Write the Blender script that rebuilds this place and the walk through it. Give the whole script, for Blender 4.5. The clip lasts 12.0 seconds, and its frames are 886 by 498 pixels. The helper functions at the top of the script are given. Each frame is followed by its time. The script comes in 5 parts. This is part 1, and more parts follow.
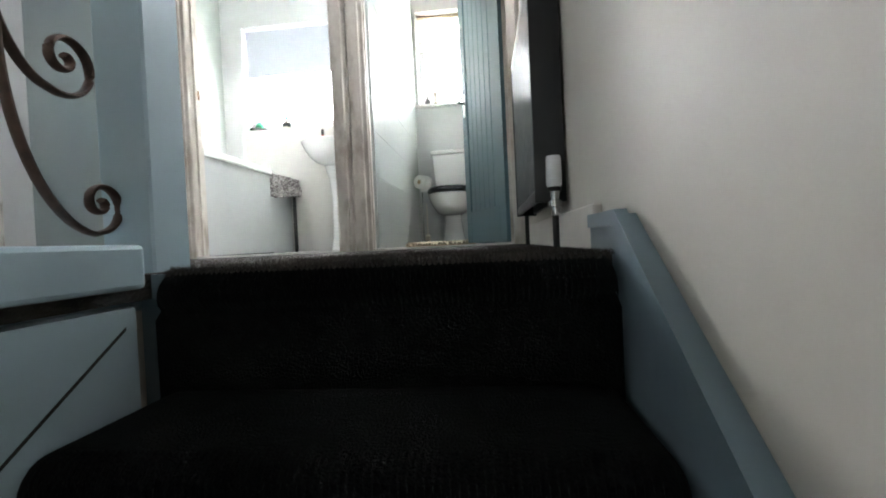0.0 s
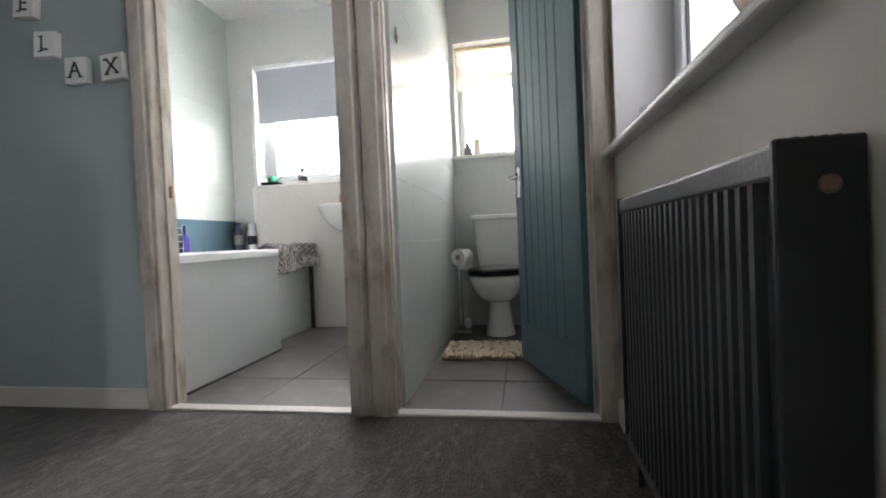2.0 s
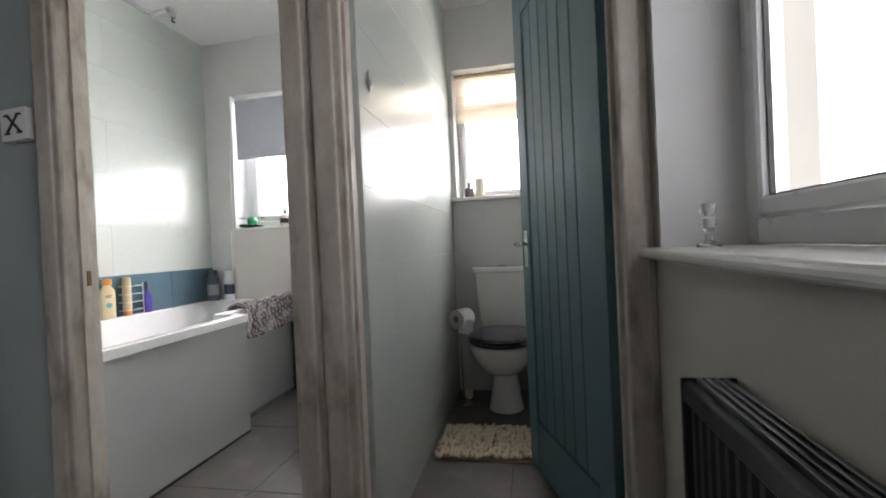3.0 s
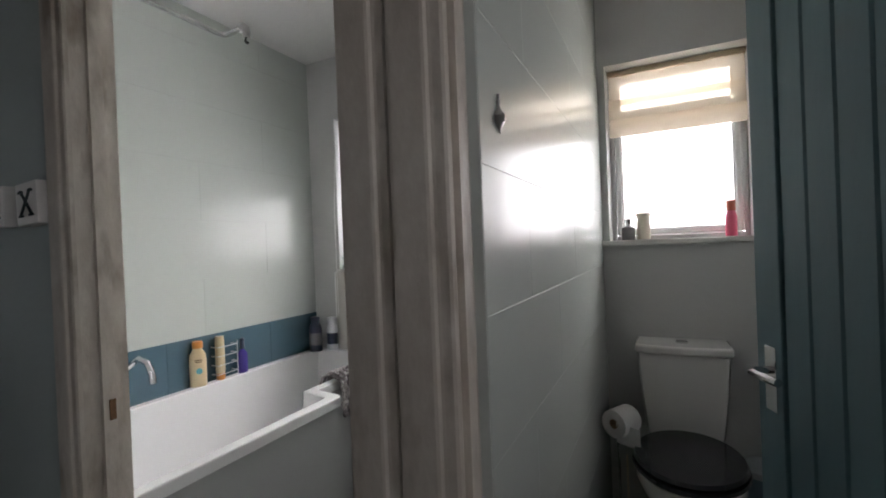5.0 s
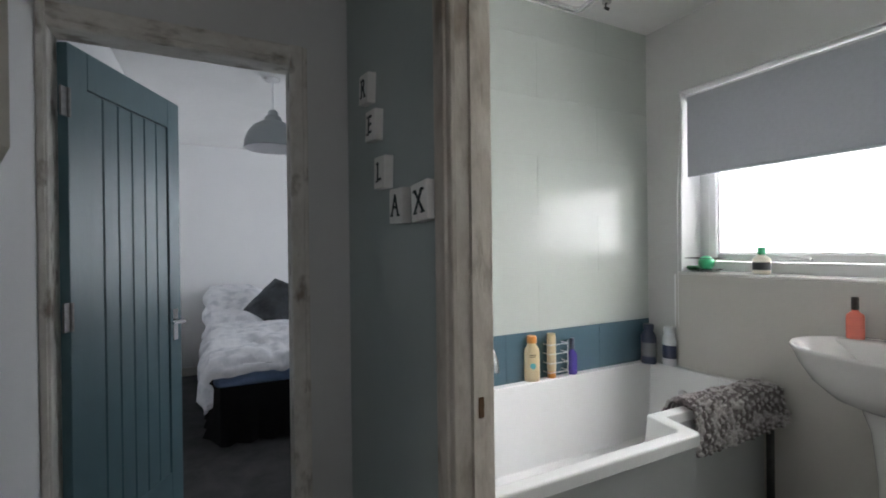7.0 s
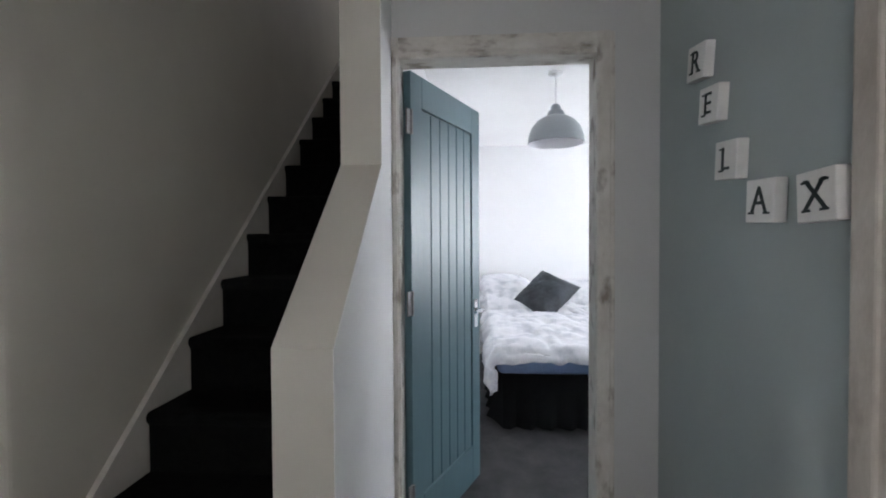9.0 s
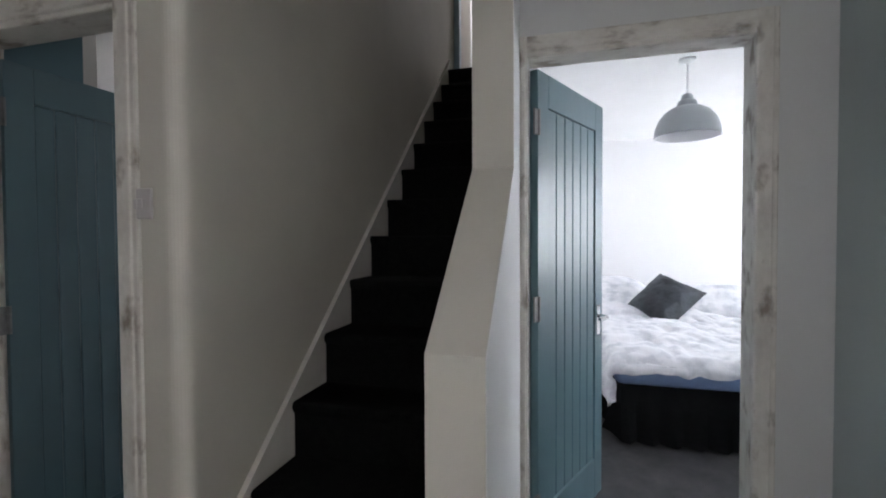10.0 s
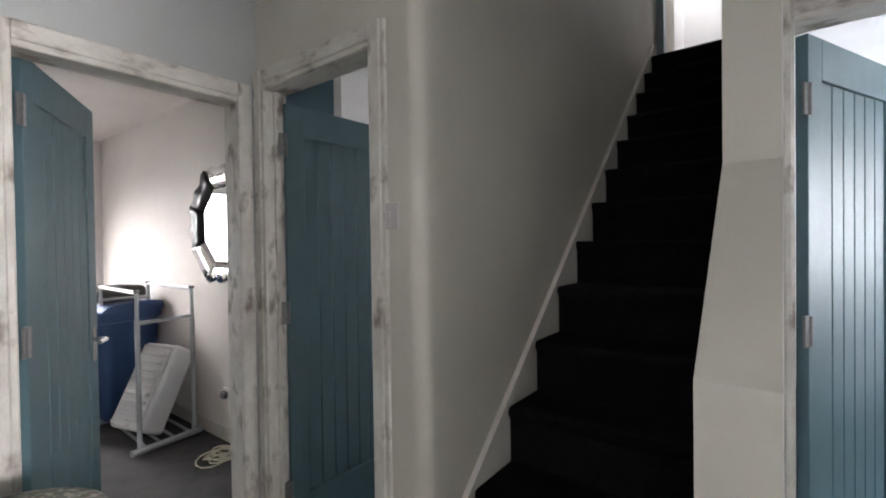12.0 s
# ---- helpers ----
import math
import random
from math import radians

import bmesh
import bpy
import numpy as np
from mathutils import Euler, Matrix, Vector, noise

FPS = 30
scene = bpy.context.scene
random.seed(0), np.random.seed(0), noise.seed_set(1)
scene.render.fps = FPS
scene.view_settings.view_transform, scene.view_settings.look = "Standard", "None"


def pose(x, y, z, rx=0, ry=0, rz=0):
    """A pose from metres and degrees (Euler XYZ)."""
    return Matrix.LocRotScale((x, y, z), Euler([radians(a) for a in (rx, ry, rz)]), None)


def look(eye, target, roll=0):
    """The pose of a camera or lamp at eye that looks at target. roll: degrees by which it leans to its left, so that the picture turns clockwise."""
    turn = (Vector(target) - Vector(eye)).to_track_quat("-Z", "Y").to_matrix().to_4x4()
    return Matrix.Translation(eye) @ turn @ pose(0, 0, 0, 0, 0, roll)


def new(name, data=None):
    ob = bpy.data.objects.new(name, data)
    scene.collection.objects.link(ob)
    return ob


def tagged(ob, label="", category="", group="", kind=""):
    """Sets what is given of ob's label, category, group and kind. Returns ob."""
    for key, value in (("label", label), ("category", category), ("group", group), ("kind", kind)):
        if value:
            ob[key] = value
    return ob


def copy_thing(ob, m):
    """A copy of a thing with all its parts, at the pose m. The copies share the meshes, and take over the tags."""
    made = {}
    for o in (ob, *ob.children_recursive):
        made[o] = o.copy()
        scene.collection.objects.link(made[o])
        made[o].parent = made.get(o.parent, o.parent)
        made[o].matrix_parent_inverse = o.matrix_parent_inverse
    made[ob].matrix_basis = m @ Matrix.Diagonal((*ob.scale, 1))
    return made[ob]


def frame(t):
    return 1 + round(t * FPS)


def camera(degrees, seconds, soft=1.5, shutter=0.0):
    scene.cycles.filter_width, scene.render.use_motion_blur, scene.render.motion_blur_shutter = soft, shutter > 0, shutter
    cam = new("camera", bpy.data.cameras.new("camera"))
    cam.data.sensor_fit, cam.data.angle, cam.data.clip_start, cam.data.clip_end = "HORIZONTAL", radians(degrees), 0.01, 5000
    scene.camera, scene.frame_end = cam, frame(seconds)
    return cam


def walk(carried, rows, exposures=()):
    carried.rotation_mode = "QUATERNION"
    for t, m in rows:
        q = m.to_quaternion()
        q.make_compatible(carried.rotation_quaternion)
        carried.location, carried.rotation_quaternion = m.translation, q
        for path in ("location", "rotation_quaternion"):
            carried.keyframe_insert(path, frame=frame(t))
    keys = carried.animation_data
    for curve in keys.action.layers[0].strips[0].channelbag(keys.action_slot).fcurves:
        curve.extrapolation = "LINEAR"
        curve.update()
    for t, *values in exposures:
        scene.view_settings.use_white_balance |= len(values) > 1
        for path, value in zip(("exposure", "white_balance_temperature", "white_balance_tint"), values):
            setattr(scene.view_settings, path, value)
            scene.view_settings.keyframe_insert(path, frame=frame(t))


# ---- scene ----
PATH = [
    (0, (0.668, -2.268, 0.028), (0.470, -0.278, -0.004), -2.7),
    (0.5, (0.633, -2.064, 0.171), (0.37, -0.081, 0.152), -2.5),
    (1, (0.609, -1.897, 0.331), (0.316, 0.081, 0.308), -2.3),
    (1.5, (0.57, -1.728, 0.485), (0.24, 0.244, 0.475), -2.4),
    (2, (0.558, -1.59, 0.647), (0.213, 0.38, 0.602), -2.5),
    (2.5, (0.577, -1.404, 0.814), (0.22, 0.564, 0.795), -2.6),
    (2.7, (0.578, -1.309, 0.865), (0.208, 0.656, 0.853), -2.6),
    (4.3, (0.496, -0.742, 1.23), (-0.103, 1.164, 1.16), -2.9),
    (4.5, (0.456, -0.679, 1.235), (-0.226, 1.201, 1.195), -2.7),
    (5, (0.341, -0.56, 1.253), (-0.54, 1.236, 1.241), -2.3),
    (5.5, (0.25, -0.495, 1.264), (-0.884, 1.153, 1.261), -1.8),
    (6, (0.179, -0.471, 1.271), (-1.19, 0.987, 1.268), -1.4),
    (6.5, (0.117, -0.476, 1.276), (-1.464, 0.749, 1.27), -1.1),
    (7, (0.046, -0.508, 1.274), (-1.739, 0.396, 1.268), -0.7),
    (7.5, (-0.007, -0.557, 1.281), (-1.919, 0.031, 1.271), -0.5),
    (9.3, (-0.101, -0.753, 1.316), (-2.085, -1.003, 1.278), -0.2),
    (9.5, (-0.103, -0.779, 1.318), (-2.075, -1.113, 1.286), -0.1),
    (10, (-0.097, -0.856, 1.335), (-2.026, -1.383, 1.286), -0.3),
    (10.5, (-0.088, -0.909, 1.331), (-1.947, -1.645, 1.291), -0.4),
    (11, (-0.071, -0.987, 1.341), (-1.854, -1.892, 1.296), -0.5),
    (11.5, (-0.065, -1.02, 1.347), (-1.758, -2.084, 1.305), -0.7),
    (12, (-0.066, -1.023, 1.348), (-1.656, -2.236, 1.322), -0.8),
]
EXPOSURE = [(0.0, 1.22, 6350, 13), (0.5, 0.95, 6400, 15), (1.0, 0.55, 6450, 16), (1.5, 0.34, 6500, 17), (2.0, 0.05, 6500, 18), (2.5, -0.25, 6550, 18), (4.5, -1.33, 6600, 19), (5.5, -1.6, 6600, 19), (6.5, -1.4, 6500, 16), (7.5, -0.95, 6500, 16), (9.5, 0.12, 6500, 18), (10.0, 0.10, 6500, 18), (10.5, 0.24, 6500, 17), (12.0, 0.48, 6550, 17)]
cam = camera(89.5, 12.0, soft=1.9)
walk(cam, [(t, look(eye, target, roll)) for t, eye, target, roll in PATH], EXPOSURE)

# ---- light ----
world = bpy.data.worlds.new("sky")
scene.world = world
world.use_nodes = True
wn = world.node_tree.nodes
sky = wn.new("ShaderNodeTexSky")
sky.sky_type, sky.sun_disc = "NISHITA", False
sky.sun_elevation, sky.sun_rotation = radians(38), radians(20)
sky.air_density, sky.dust_density = 1.0, 4.0
world.node_tree.links.new(sky.outputs["Color"], wn["Background"].inputs["Color"])
wn["Background"].inputs["Strength"].default_value = 0.03


def lamp(name, where, aim, sx, sy, watts, colour=(1, 1, 1)):
    """An area lamp: sky light standing in a window opening, unless noted below."""
    data = bpy.data.lights.new(name, "AREA")
    data.shape, data.size, data.size_y, data.energy, data.color = "RECTANGLE", sx, sy, watts, colour
    ob = new(name, data)
    ob.matrix_world = look(where, aim)
    return ob


sun = new("sun", bpy.data.lights.new("sun", "SUN"))
sun.data.energy, sun.data.angle, sun.data.color = 0.8, radians(12), (1, 0.97, 0.92)
sun.matrix_world = look((3, 8, 8), (0, 0, 0))
COOL, NEUTRAL = (0.88, 0.95, 1.0), (0.98, 0.987, 0.97)
lamp("bath_window_light", (-0.95, 1.99, 1.60), (-0.95, 0, 1.60), 1.08, 0.94, 235, NEUTRAL)
lamp("wc_window_light", (0.41, 1.99, 1.65), (0.41, 0, 1.65), 0.58, 0.80, 96, NEUTRAL)
lamp("landing_window_light", (1.26, -0.68, 1.50), (0, -0.68, 1.45), 1.2, 1.08, 5.6, NEUTRAL)
lamp("bedroom_window_light", (-3.9, 2.06, 1.5), (-3.9, 0, 1.5), 1.9, 1.25, 76, COOL)
lamp("back_bedroom_window_light", (-0.50, -6.85, 1.5), (-1.15, -5.5, -0.3), 1.0, 1.2, 78, NEUTRAL).data.spread = radians(115)
lamp("small_bedroom_window_light", (-3.0, -4.85, 1.6), (-3.0, 0, 1.6), 1.3, 1.1, 12, NEUTRAL)
# Unseen hall lamp, added to brighten the newel and outer string from below.
lamp("hall_fill_light", (0.5, -5.4, -1.0), (0.45, 0, -0.6), 0.6, 1.3, 1.8, COOL)
# Fill lamp added below the closed attic ceiling; no window is modelled there.
lamp("attic_fill_light", (-6.0, -1.55, 5.1), (-6.0, -1.55, 0), 0.8, 0.7, 14, NEUTRAL)


# ---- materials ----
def material(name, a, b=None, rough=0.5, metal=0.0, scale=6.0, stretch=(1, 1, 1), bump=0.0, bump_scale=60.0, spot=None, spot_scale=20.0, spot_cut=0.6, vary=0.0, clear=0.0, spec=0.5, sheen=0.0, wear=0.15, soft=0.06):
    """Two tones blended by noise, an optional third in spots, fine bump and, for repeats, a change of tone by object."""
    m = bpy.data.materials.new(name)
    m.use_nodes = True
    n, l = m.node_tree.nodes, m.node_tree.links
    p = n["Principled BSDF"]
    b = b or tuple(c * 0.88 for c in a)
    tc = n.new("ShaderNodeTexCoord")
    mp = n.new("ShaderNodeMapping")
    mp.inputs["Scale"].default_value = stretch
    l.new(tc.outputs["Object"], mp.inputs["Vector"])
    nz = n.new("ShaderNodeTexNoise")
    nz.inputs["Scale"].default_value, nz.inputs["Detail"].default_value, nz.inputs["Roughness"].default_value = scale, 6, 0.65
    l.new(mp.outputs["Vector"], nz.inputs["Vector"])
    ramp = n.new("ShaderNodeValToRGB")
    ramp.color_ramp.elements[0].position, ramp.color_ramp.elements[1].position = 0.32, 0.68
    ramp.color_ramp.elements[0].color, ramp.color_ramp.elements[1].color = (*a, 1), (*b, 1)
    l.new(nz.outputs["Fac"], ramp.inputs["Fac"])
    out = ramp.outputs["Color"]
    if spot:
        n2 = n.new("ShaderNodeTexNoise")
        n2.inputs["Scale"].default_value, n2.inputs["Detail"].default_value = spot_scale, 5
        l.new(mp.outputs["Vector"], n2.inputs["Vector"])
        r2 = n.new("ShaderNodeValToRGB")
        r2.color_ramp.elements[0].position, r2.color_ramp.elements[1].position = spot_cut - soft, spot_cut + soft
        l.new(n2.outputs["Fac"], r2.inputs["Fac"])
        mx = n.new("ShaderNodeMixRGB")
        mx.inputs["Color2"].default_value = (*spot, 1)
        l.new(r2.outputs["Color"], mx.inputs["Fac"])
        l.new(out, mx.inputs["Color1"])
        out = mx.outputs["Color"]
    if vary:
        oi = n.new("ShaderNodeObjectInfo")
        mr = n.new("ShaderNodeMapRange")
        mr.inputs["To Min"].default_value, mr.inputs["To Max"].default_value = 1 - vary, 1 + vary
        l.new(oi.outputs["Random"], mr.inputs["Value"])
        hs = n.new("ShaderNodeHueSaturation")
        l.new(mr.outputs["Result"], hs.inputs["Value"])
        l.new(out, hs.inputs["Color"])
        out = hs.outputs["Color"]
    l.new(out, p.inputs["Base Color"])
    rr = n.new("ShaderNodeMapRange")
    rr.inputs["To Min"].default_value, rr.inputs["To Max"].default_value = max(0.02, rough * (1 - wear)), min(1, rough * (1 + wear))
    l.new(nz.outputs["Fac"], rr.inputs["Value"])
    l.new(rr.outputs["Result"], p.inputs["Roughness"])
    p.inputs["Metallic"].default_value = metal
    p.inputs["Coat Weight"].default_value = clear
    p.inputs["Specular IOR Level"].default_value = spec
    p.inputs["Sheen Weight"].default_value = sheen
    if bump:
        n3 = n.new("ShaderNodeTexNoise")
        n3.inputs["Scale"].default_value, n3.inputs["Detail"].default_value = bump_scale, 4
        l.new(mp.outputs["Vector"], n3.inputs["Vector"])
        bp = n.new("ShaderNodeBump")
        bp.inputs["Strength"].default_value, bp.inputs["Distance"].default_value = bump, 0.01
        l.new(n3.outputs["Fac"], bp.inputs["Height"])
        l.new(bp.outputs["Normal"], p.inputs["Normal"])
    return m


def glassy(name, colour=(0.95, 0.97, 0.97), rough=0.0, ior=1.45):
    m = bpy.data.materials.new(name)
    m.use_nodes = True
    p = m.node_tree.nodes["Principled BSDF"]
    p.inputs["Base Color"].default_value = (*colour, 1)
    p.inputs["Roughness"].default_value, p.inputs["IOR"].default_value = rough, ior
    p.inputs["Transmission Weight"].default_value = 1
    return m


M = {}
M["cream"] = material("cream_wall_paint", (0.585, 0.558, 0.495), (0.55, 0.525, 0.465), 0.62, scale=1.6, bump=0.05, bump_scale=45, spot=(0.53, 0.505, 0.45), spot_scale=2.3, spot_cut=0.58, soft=0.12)
M["grey"] = material("blue_grey_wall_paint", (0.36, 0.41, 0.403), (0.335, 0.384, 0.378), 0.55, scale=1.5, bump=0.10, bump_scale=45)
M["pale"] = material("pale_grey_wall_paint", (0.56, 0.565, 0.555), (0.53, 0.535, 0.525), 0.6, scale=1.5, bump=0.10, bump_scale=45)
M["warmpale"] = material("warm_grey_wall_panel", (0.56, 0.545, 0.51), (0.535, 0.52, 0.485), 0.45, scale=1.5, bump=0.04, bump_scale=45)
M["switchgrey"] = material("grey_white_switch_plastic", (0.50, 0.475, 0.47), (0.47, 0.445, 0.44), 0.35, scale=10)
M["midgrey"] = material("mid_grey_wall_paint", (0.42, 0.435, 0.43), (0.395, 0.41, 0.405), 0.58, scale=1.5, bump=0.06, bump_scale=45)
M["white"] = material("white_wall_paint", (0.80, 0.80, 0.80), (0.765, 0.77, 0.775), 0.65, scale=1.4, bump=0.08, bump_scale=45)
M["blush"] = material("warm_white_wall_paint", (0.76, 0.72, 0.68), (0.72, 0.68, 0.64), 0.65, scale=1.4, bump=0.08, bump_scale=45)
M["ceiling"] = material("ceiling_paint", (0.78, 0.78, 0.77), (0.74, 0.74, 0.73), 0.8, scale=2, bump=0.15, bump_scale=30)
M["gloss"] = material("white_gloss_paint", (0.78, 0.77, 0.74), (0.70, 0.69, 0.66), 0.25, scale=5, bump=0.05, bump_scale=30)
M["stone"] = material("off_white_skirting_paint", (0.66, 0.63, 0.58), (0.58, 0.55, 0.50), 0.42, scale=6, bump=0.06)
M["distress"] = material("whitewashed_rustic_timber", (0.66, 0.64, 0.59), (0.52, 0.49, 0.445), 0.62, scale=4.0, stretch=(4, 4, 2.2), bump=0.10, bump_scale=30, spot=(0.25, 0.21, 0.175), spot_scale=3.6, spot_cut=0.615, soft=0.07)
M["bare"] = material("worn_brown_rustic_timber", (0.60, 0.56, 0.50), (0.44, 0.39, 0.335), 0.6, scale=3.0, stretch=(4, 4, 1.8), bump=0.12, bump_scale=26, spot=(0.27, 0.225, 0.18), spot_scale=2.6, spot_cut=0.60, soft=0.09)
M["gold"] = material("dull_copper_plug", (0.22, 0.13, 0.10), (0.15, 0.09, 0.07), 0.5, metal=0.5, scale=60)
M["bronze"] = material("worn_bronze", (0.20, 0.11, 0.06), (0.12, 0.07, 0.04), 0.4, metal=0.8, scale=40)
M["teal"] = material("blue_teal_door_paint", (0.090, 0.166, 0.192), (0.078, 0.146, 0.171), 0.40, scale=3, stretch=(1, 1, 0.3), bump=0.05, bump_scale=40, spec=0.65)
M["tealwall"] = material("teal_wall_paint", (0.10, 0.19, 0.22), (0.09, 0.17, 0.2), 0.6, scale=2, bump=0.08)
M["newel"] = material("powder_blue_gloss_paint", (0.44, 0.585, 0.65), (0.41, 0.545, 0.61), 0.3, scale=4, bump=0.05, bump_scale=25)
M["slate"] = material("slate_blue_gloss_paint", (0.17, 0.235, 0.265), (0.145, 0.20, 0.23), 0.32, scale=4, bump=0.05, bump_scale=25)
M["carpet"] = material("charcoal_pile_carpet", (0.012, 0.011, 0.010), (0.056, 0.051, 0.045), 0.95, scale=6, stretch=(1, 0.38, 1), bump=0.8, bump_scale=150, spot=(0.100, 0.088, 0.075), spot_scale=34, spot_cut=0.60, soft=0.12, spec=0.1, sheen=0.2)
M["pile"] = material("charcoal_pile_tips", (0.026, 0.023, 0.020), (0.092, 0.081, 0.069), 0.95, scale=9, stretch=(1, 0.4, 1), spec=0.1, sheen=0.2)
M["stair"] = material("black_stair_carpet", (0.004, 0.004, 0.0045), (0.012, 0.012, 0.0125), 0.95, scale=30, bump=1.0, bump_scale=300, spec=0.08)
# The same black carpet for the lower flight, lens haze added as a bluish lift.
M["hazedstair"] = material("haze_lifted_stair_carpet", (0.005, 0.0055, 0.006), (0.014, 0.0148, 0.0155), 0.95, scale=30, bump=1.0, bump_scale=300, spec=0.08)
M["tile"] = material("pale_green_grey_glazed_tile", (0.50, 0.54, 0.505), (0.495, 0.535, 0.50), 0.25, scale=1.2, bump=0.004, bump_scale=4, clear=0.15, wear=0.04, spec=0.65)
M["grout"] = material("pale_grout", (0.56, 0.60, 0.57), (0.53, 0.57, 0.54), 0.7, scale=20)
M["tealtile"] = material("teal_glazed_tile", (0.070, 0.125, 0.155), (0.062, 0.112, 0.140), 0.16, scale=5, bump=0.04, bump_scale=10, vary=0.05)
M["floortile"] = material("grey_stone_effect_floor_tile", (0.094, 0.087, 0.081), (0.068, 0.063, 0.058), 0.34, scale=2.2, bump=0.01, bump_scale=30, vary=0.05, spot=(0.125, 0.117, 0.108), spot_scale=7, spot_cut=0.6, soft=0.1)
M["darkgrout"] = material("dark_grout", (0.08, 0.078, 0.075), None, 0.85, scale=20)
M["radiator"] = material("anthracite_radiator_paint", (0.030, 0.032, 0.034), (0.026, 0.028, 0.030), 0.35, metal=0.15, scale=8, bump=0.06, bump_scale=200)
M["ceramic"] = material("white_glazed_ceramic", (0.80, 0.79, 0.77), (0.77, 0.76, 0.74), 0.12, scale=3, clear=0.4)
M["acrylic"] = material("white_bath_acrylic", (0.86, 0.87, 0.87), (0.84, 0.85, 0.85), 0.14, scale=2)
M["panelgrey"] = material("pale_grey_bath_panel", (0.47, 0.485, 0.485), (0.44, 0.455, 0.455), 0.4, scale=2, bump=0.02)
M["blackgloss"] = material("black_gloss_plastic", (0.012, 0.013, 0.016), (0.02, 0.02, 0.024), 0.12, scale=5)
M["blackmatt"] = material("matt_black", (0.012, 0.012, 0.013), (0.02, 0.02, 0.02), 0.6, scale=20, bump=0.1)
M["chrome"] = material("polished_chrome", (0.72, 0.72, 0.72), (0.66, 0.66, 0.67), 0.12, metal=1.0, scale=20)
M["steel"] = material("grey_painted_steel", (0.46, 0.49, 0.50), (0.40, 0.43, 0.44), 0.35, metal=0.2, scale=30)
M["brass"] = material("dull_steel_hinge", (0.30, 0.30, 0.30), (0.22, 0.22, 0.22), 0.5, metal=0.8, scale=40)
M["iron"] = material("bronzed_wrought_iron", (0.055, 0.040, 0.035), (0.13, 0.085, 0.065), 0.42, metal=0.6, scale=25, bump=0.2, bump_scale=60)
M["upvc"] = material("white_window_plastic", (0.80, 0.81, 0.81), (0.77, 0.78, 0.78), 0.28, scale=3)
M["glass"] = glassy("clear_window_glass")
M["frost"] = glassy("frosted_window_glass", (0.97, 0.98, 0.98), 0.45)
M["gasket"] = material("grey_rubber_gasket", (0.16, 0.16, 0.16), None, 0.7)
# Gasket for frosted windows, its grey lightened to imitate bloom round the panes.
M["bloomgasket"] = material("bloom_paled_rubber_gasket", (0.55, 0.55, 0.55), None, 0.7)
M["pewter"] = material("dull_pewter", (0.50, 0.49, 0.48), (0.36, 0.35, 0.345), 0.32, metal=0.9, scale=50)
M["enamel"] = material("white_enamel_lining", (0.78, 0.78, 0.80), (0.75, 0.75, 0.77), 0.45, scale=5)
M["blind"] = material("grey_roller_blind_cloth", (0.46, 0.48, 0.52), (0.43, 0.45, 0.49), 0.85, scale=60, bump=0.15, bump_scale=300)
M["blind"].node_tree.nodes["Principled BSDF"].inputs["Transmission Weight"].default_value = 0.10
M["linen"] = material("sand_roman_blind_cloth", (0.52, 0.42, 0.30), (0.45, 0.36, 0.25), 0.9, scale=80, stretch=(1, 1, 4), bump=0.2, bump_scale=250)
M["letter"] = material("dark_green_letter_ink", (0.02, 0.035, 0.035), None, 0.6)
M["plaque"] = material("off_white_letter_block", (0.78, 0.77, 0.74), (0.70, 0.69, 0.66), 0.45, scale=20, bump=0.06)
M["duvet"] = material("white_grey_mottled_bedlinen", (0.72, 0.72, 0.74), (0.58, 0.59, 0.62), 0.9, scale=9, bump=0.5, bump_scale=20, spot=(0.44, 0.46, 0.50), spot_scale=9, spot_cut=0.60, soft=0.12)
M["mattress"] = material("blue_mattress_cloth", (0.20, 0.29, 0.47), (0.17, 0.25, 0.42), 0.85, scale=30, bump=0.2)
M["valance"] = material("black_bed_valance", (0.006, 0.006, 0.007), (0.010, 0.010, 0.011), 0.9, scale=20, bump=0.3, spec=0.1)
# The broad paler tone puts the highlights of the plush into its colour.
M["fur"] = material("charcoal_plush", (0.006, 0.008, 0.010), (0.080, 0.090, 0.102), 0.85, scale=4, bump=1.0, bump_scale=45)
M["shade"] = material("grey_enamel_lampshade", (0.34, 0.37, 0.38), (0.31, 0.34, 0.35), 0.4, scale=5)
M["roomcarpet"] = material("grey_bedroom_carpet", (0.06, 0.06, 0.062), (0.11, 0.108, 0.108), 0.95, scale=5, bump=0.9, bump_scale=220, spec=0.1)
M["towel"] = material("towel_dark_yarn", (0.12, 0.10, 0.103), (0.22, 0.195, 0.197), 0.95, scale=25, bump=0.9, bump_scale=120, spot=(0.55, 0.52, 0.51), spot_scale=16, spot_cut=0.56)
M["towelwhite"] = material("towel_white_yarn", (0.52, 0.49, 0.485), (0.40, 0.375, 0.37), 0.95, scale=30, bump=0.9, bump_scale=120)
M["mat"] = material("cream_chenille", (0.66, 0.58, 0.45), (0.52, 0.44, 0.32), 0.95, scale=15, bump=0.6, bump_scale=90, vary=0.18)
M["mirror"] = material("mirror_silver", (0.86, 0.87, 0.87), (0.85, 0.86, 0.86), 0.02, metal=1.0)
# Near-black colour stands in for a dark reflection in mirror facets.
M["darkreflection"] = material("dark_reflection_facet", (0.010, 0.010, 0.011), (0.016, 0.016, 0.017), 0.30, spec=0.15)
M["bin"] = material("blue_bin_plastic", (0.035, 0.085, 0.21), (0.03, 0.075, 0.185), 0.38, scale=6, bump=0.05)
M["tray"] = material("translucent_white_plastic", (0.80, 0.81, 0.82), (0.77, 0.78, 0.79), 0.28, scale=6)
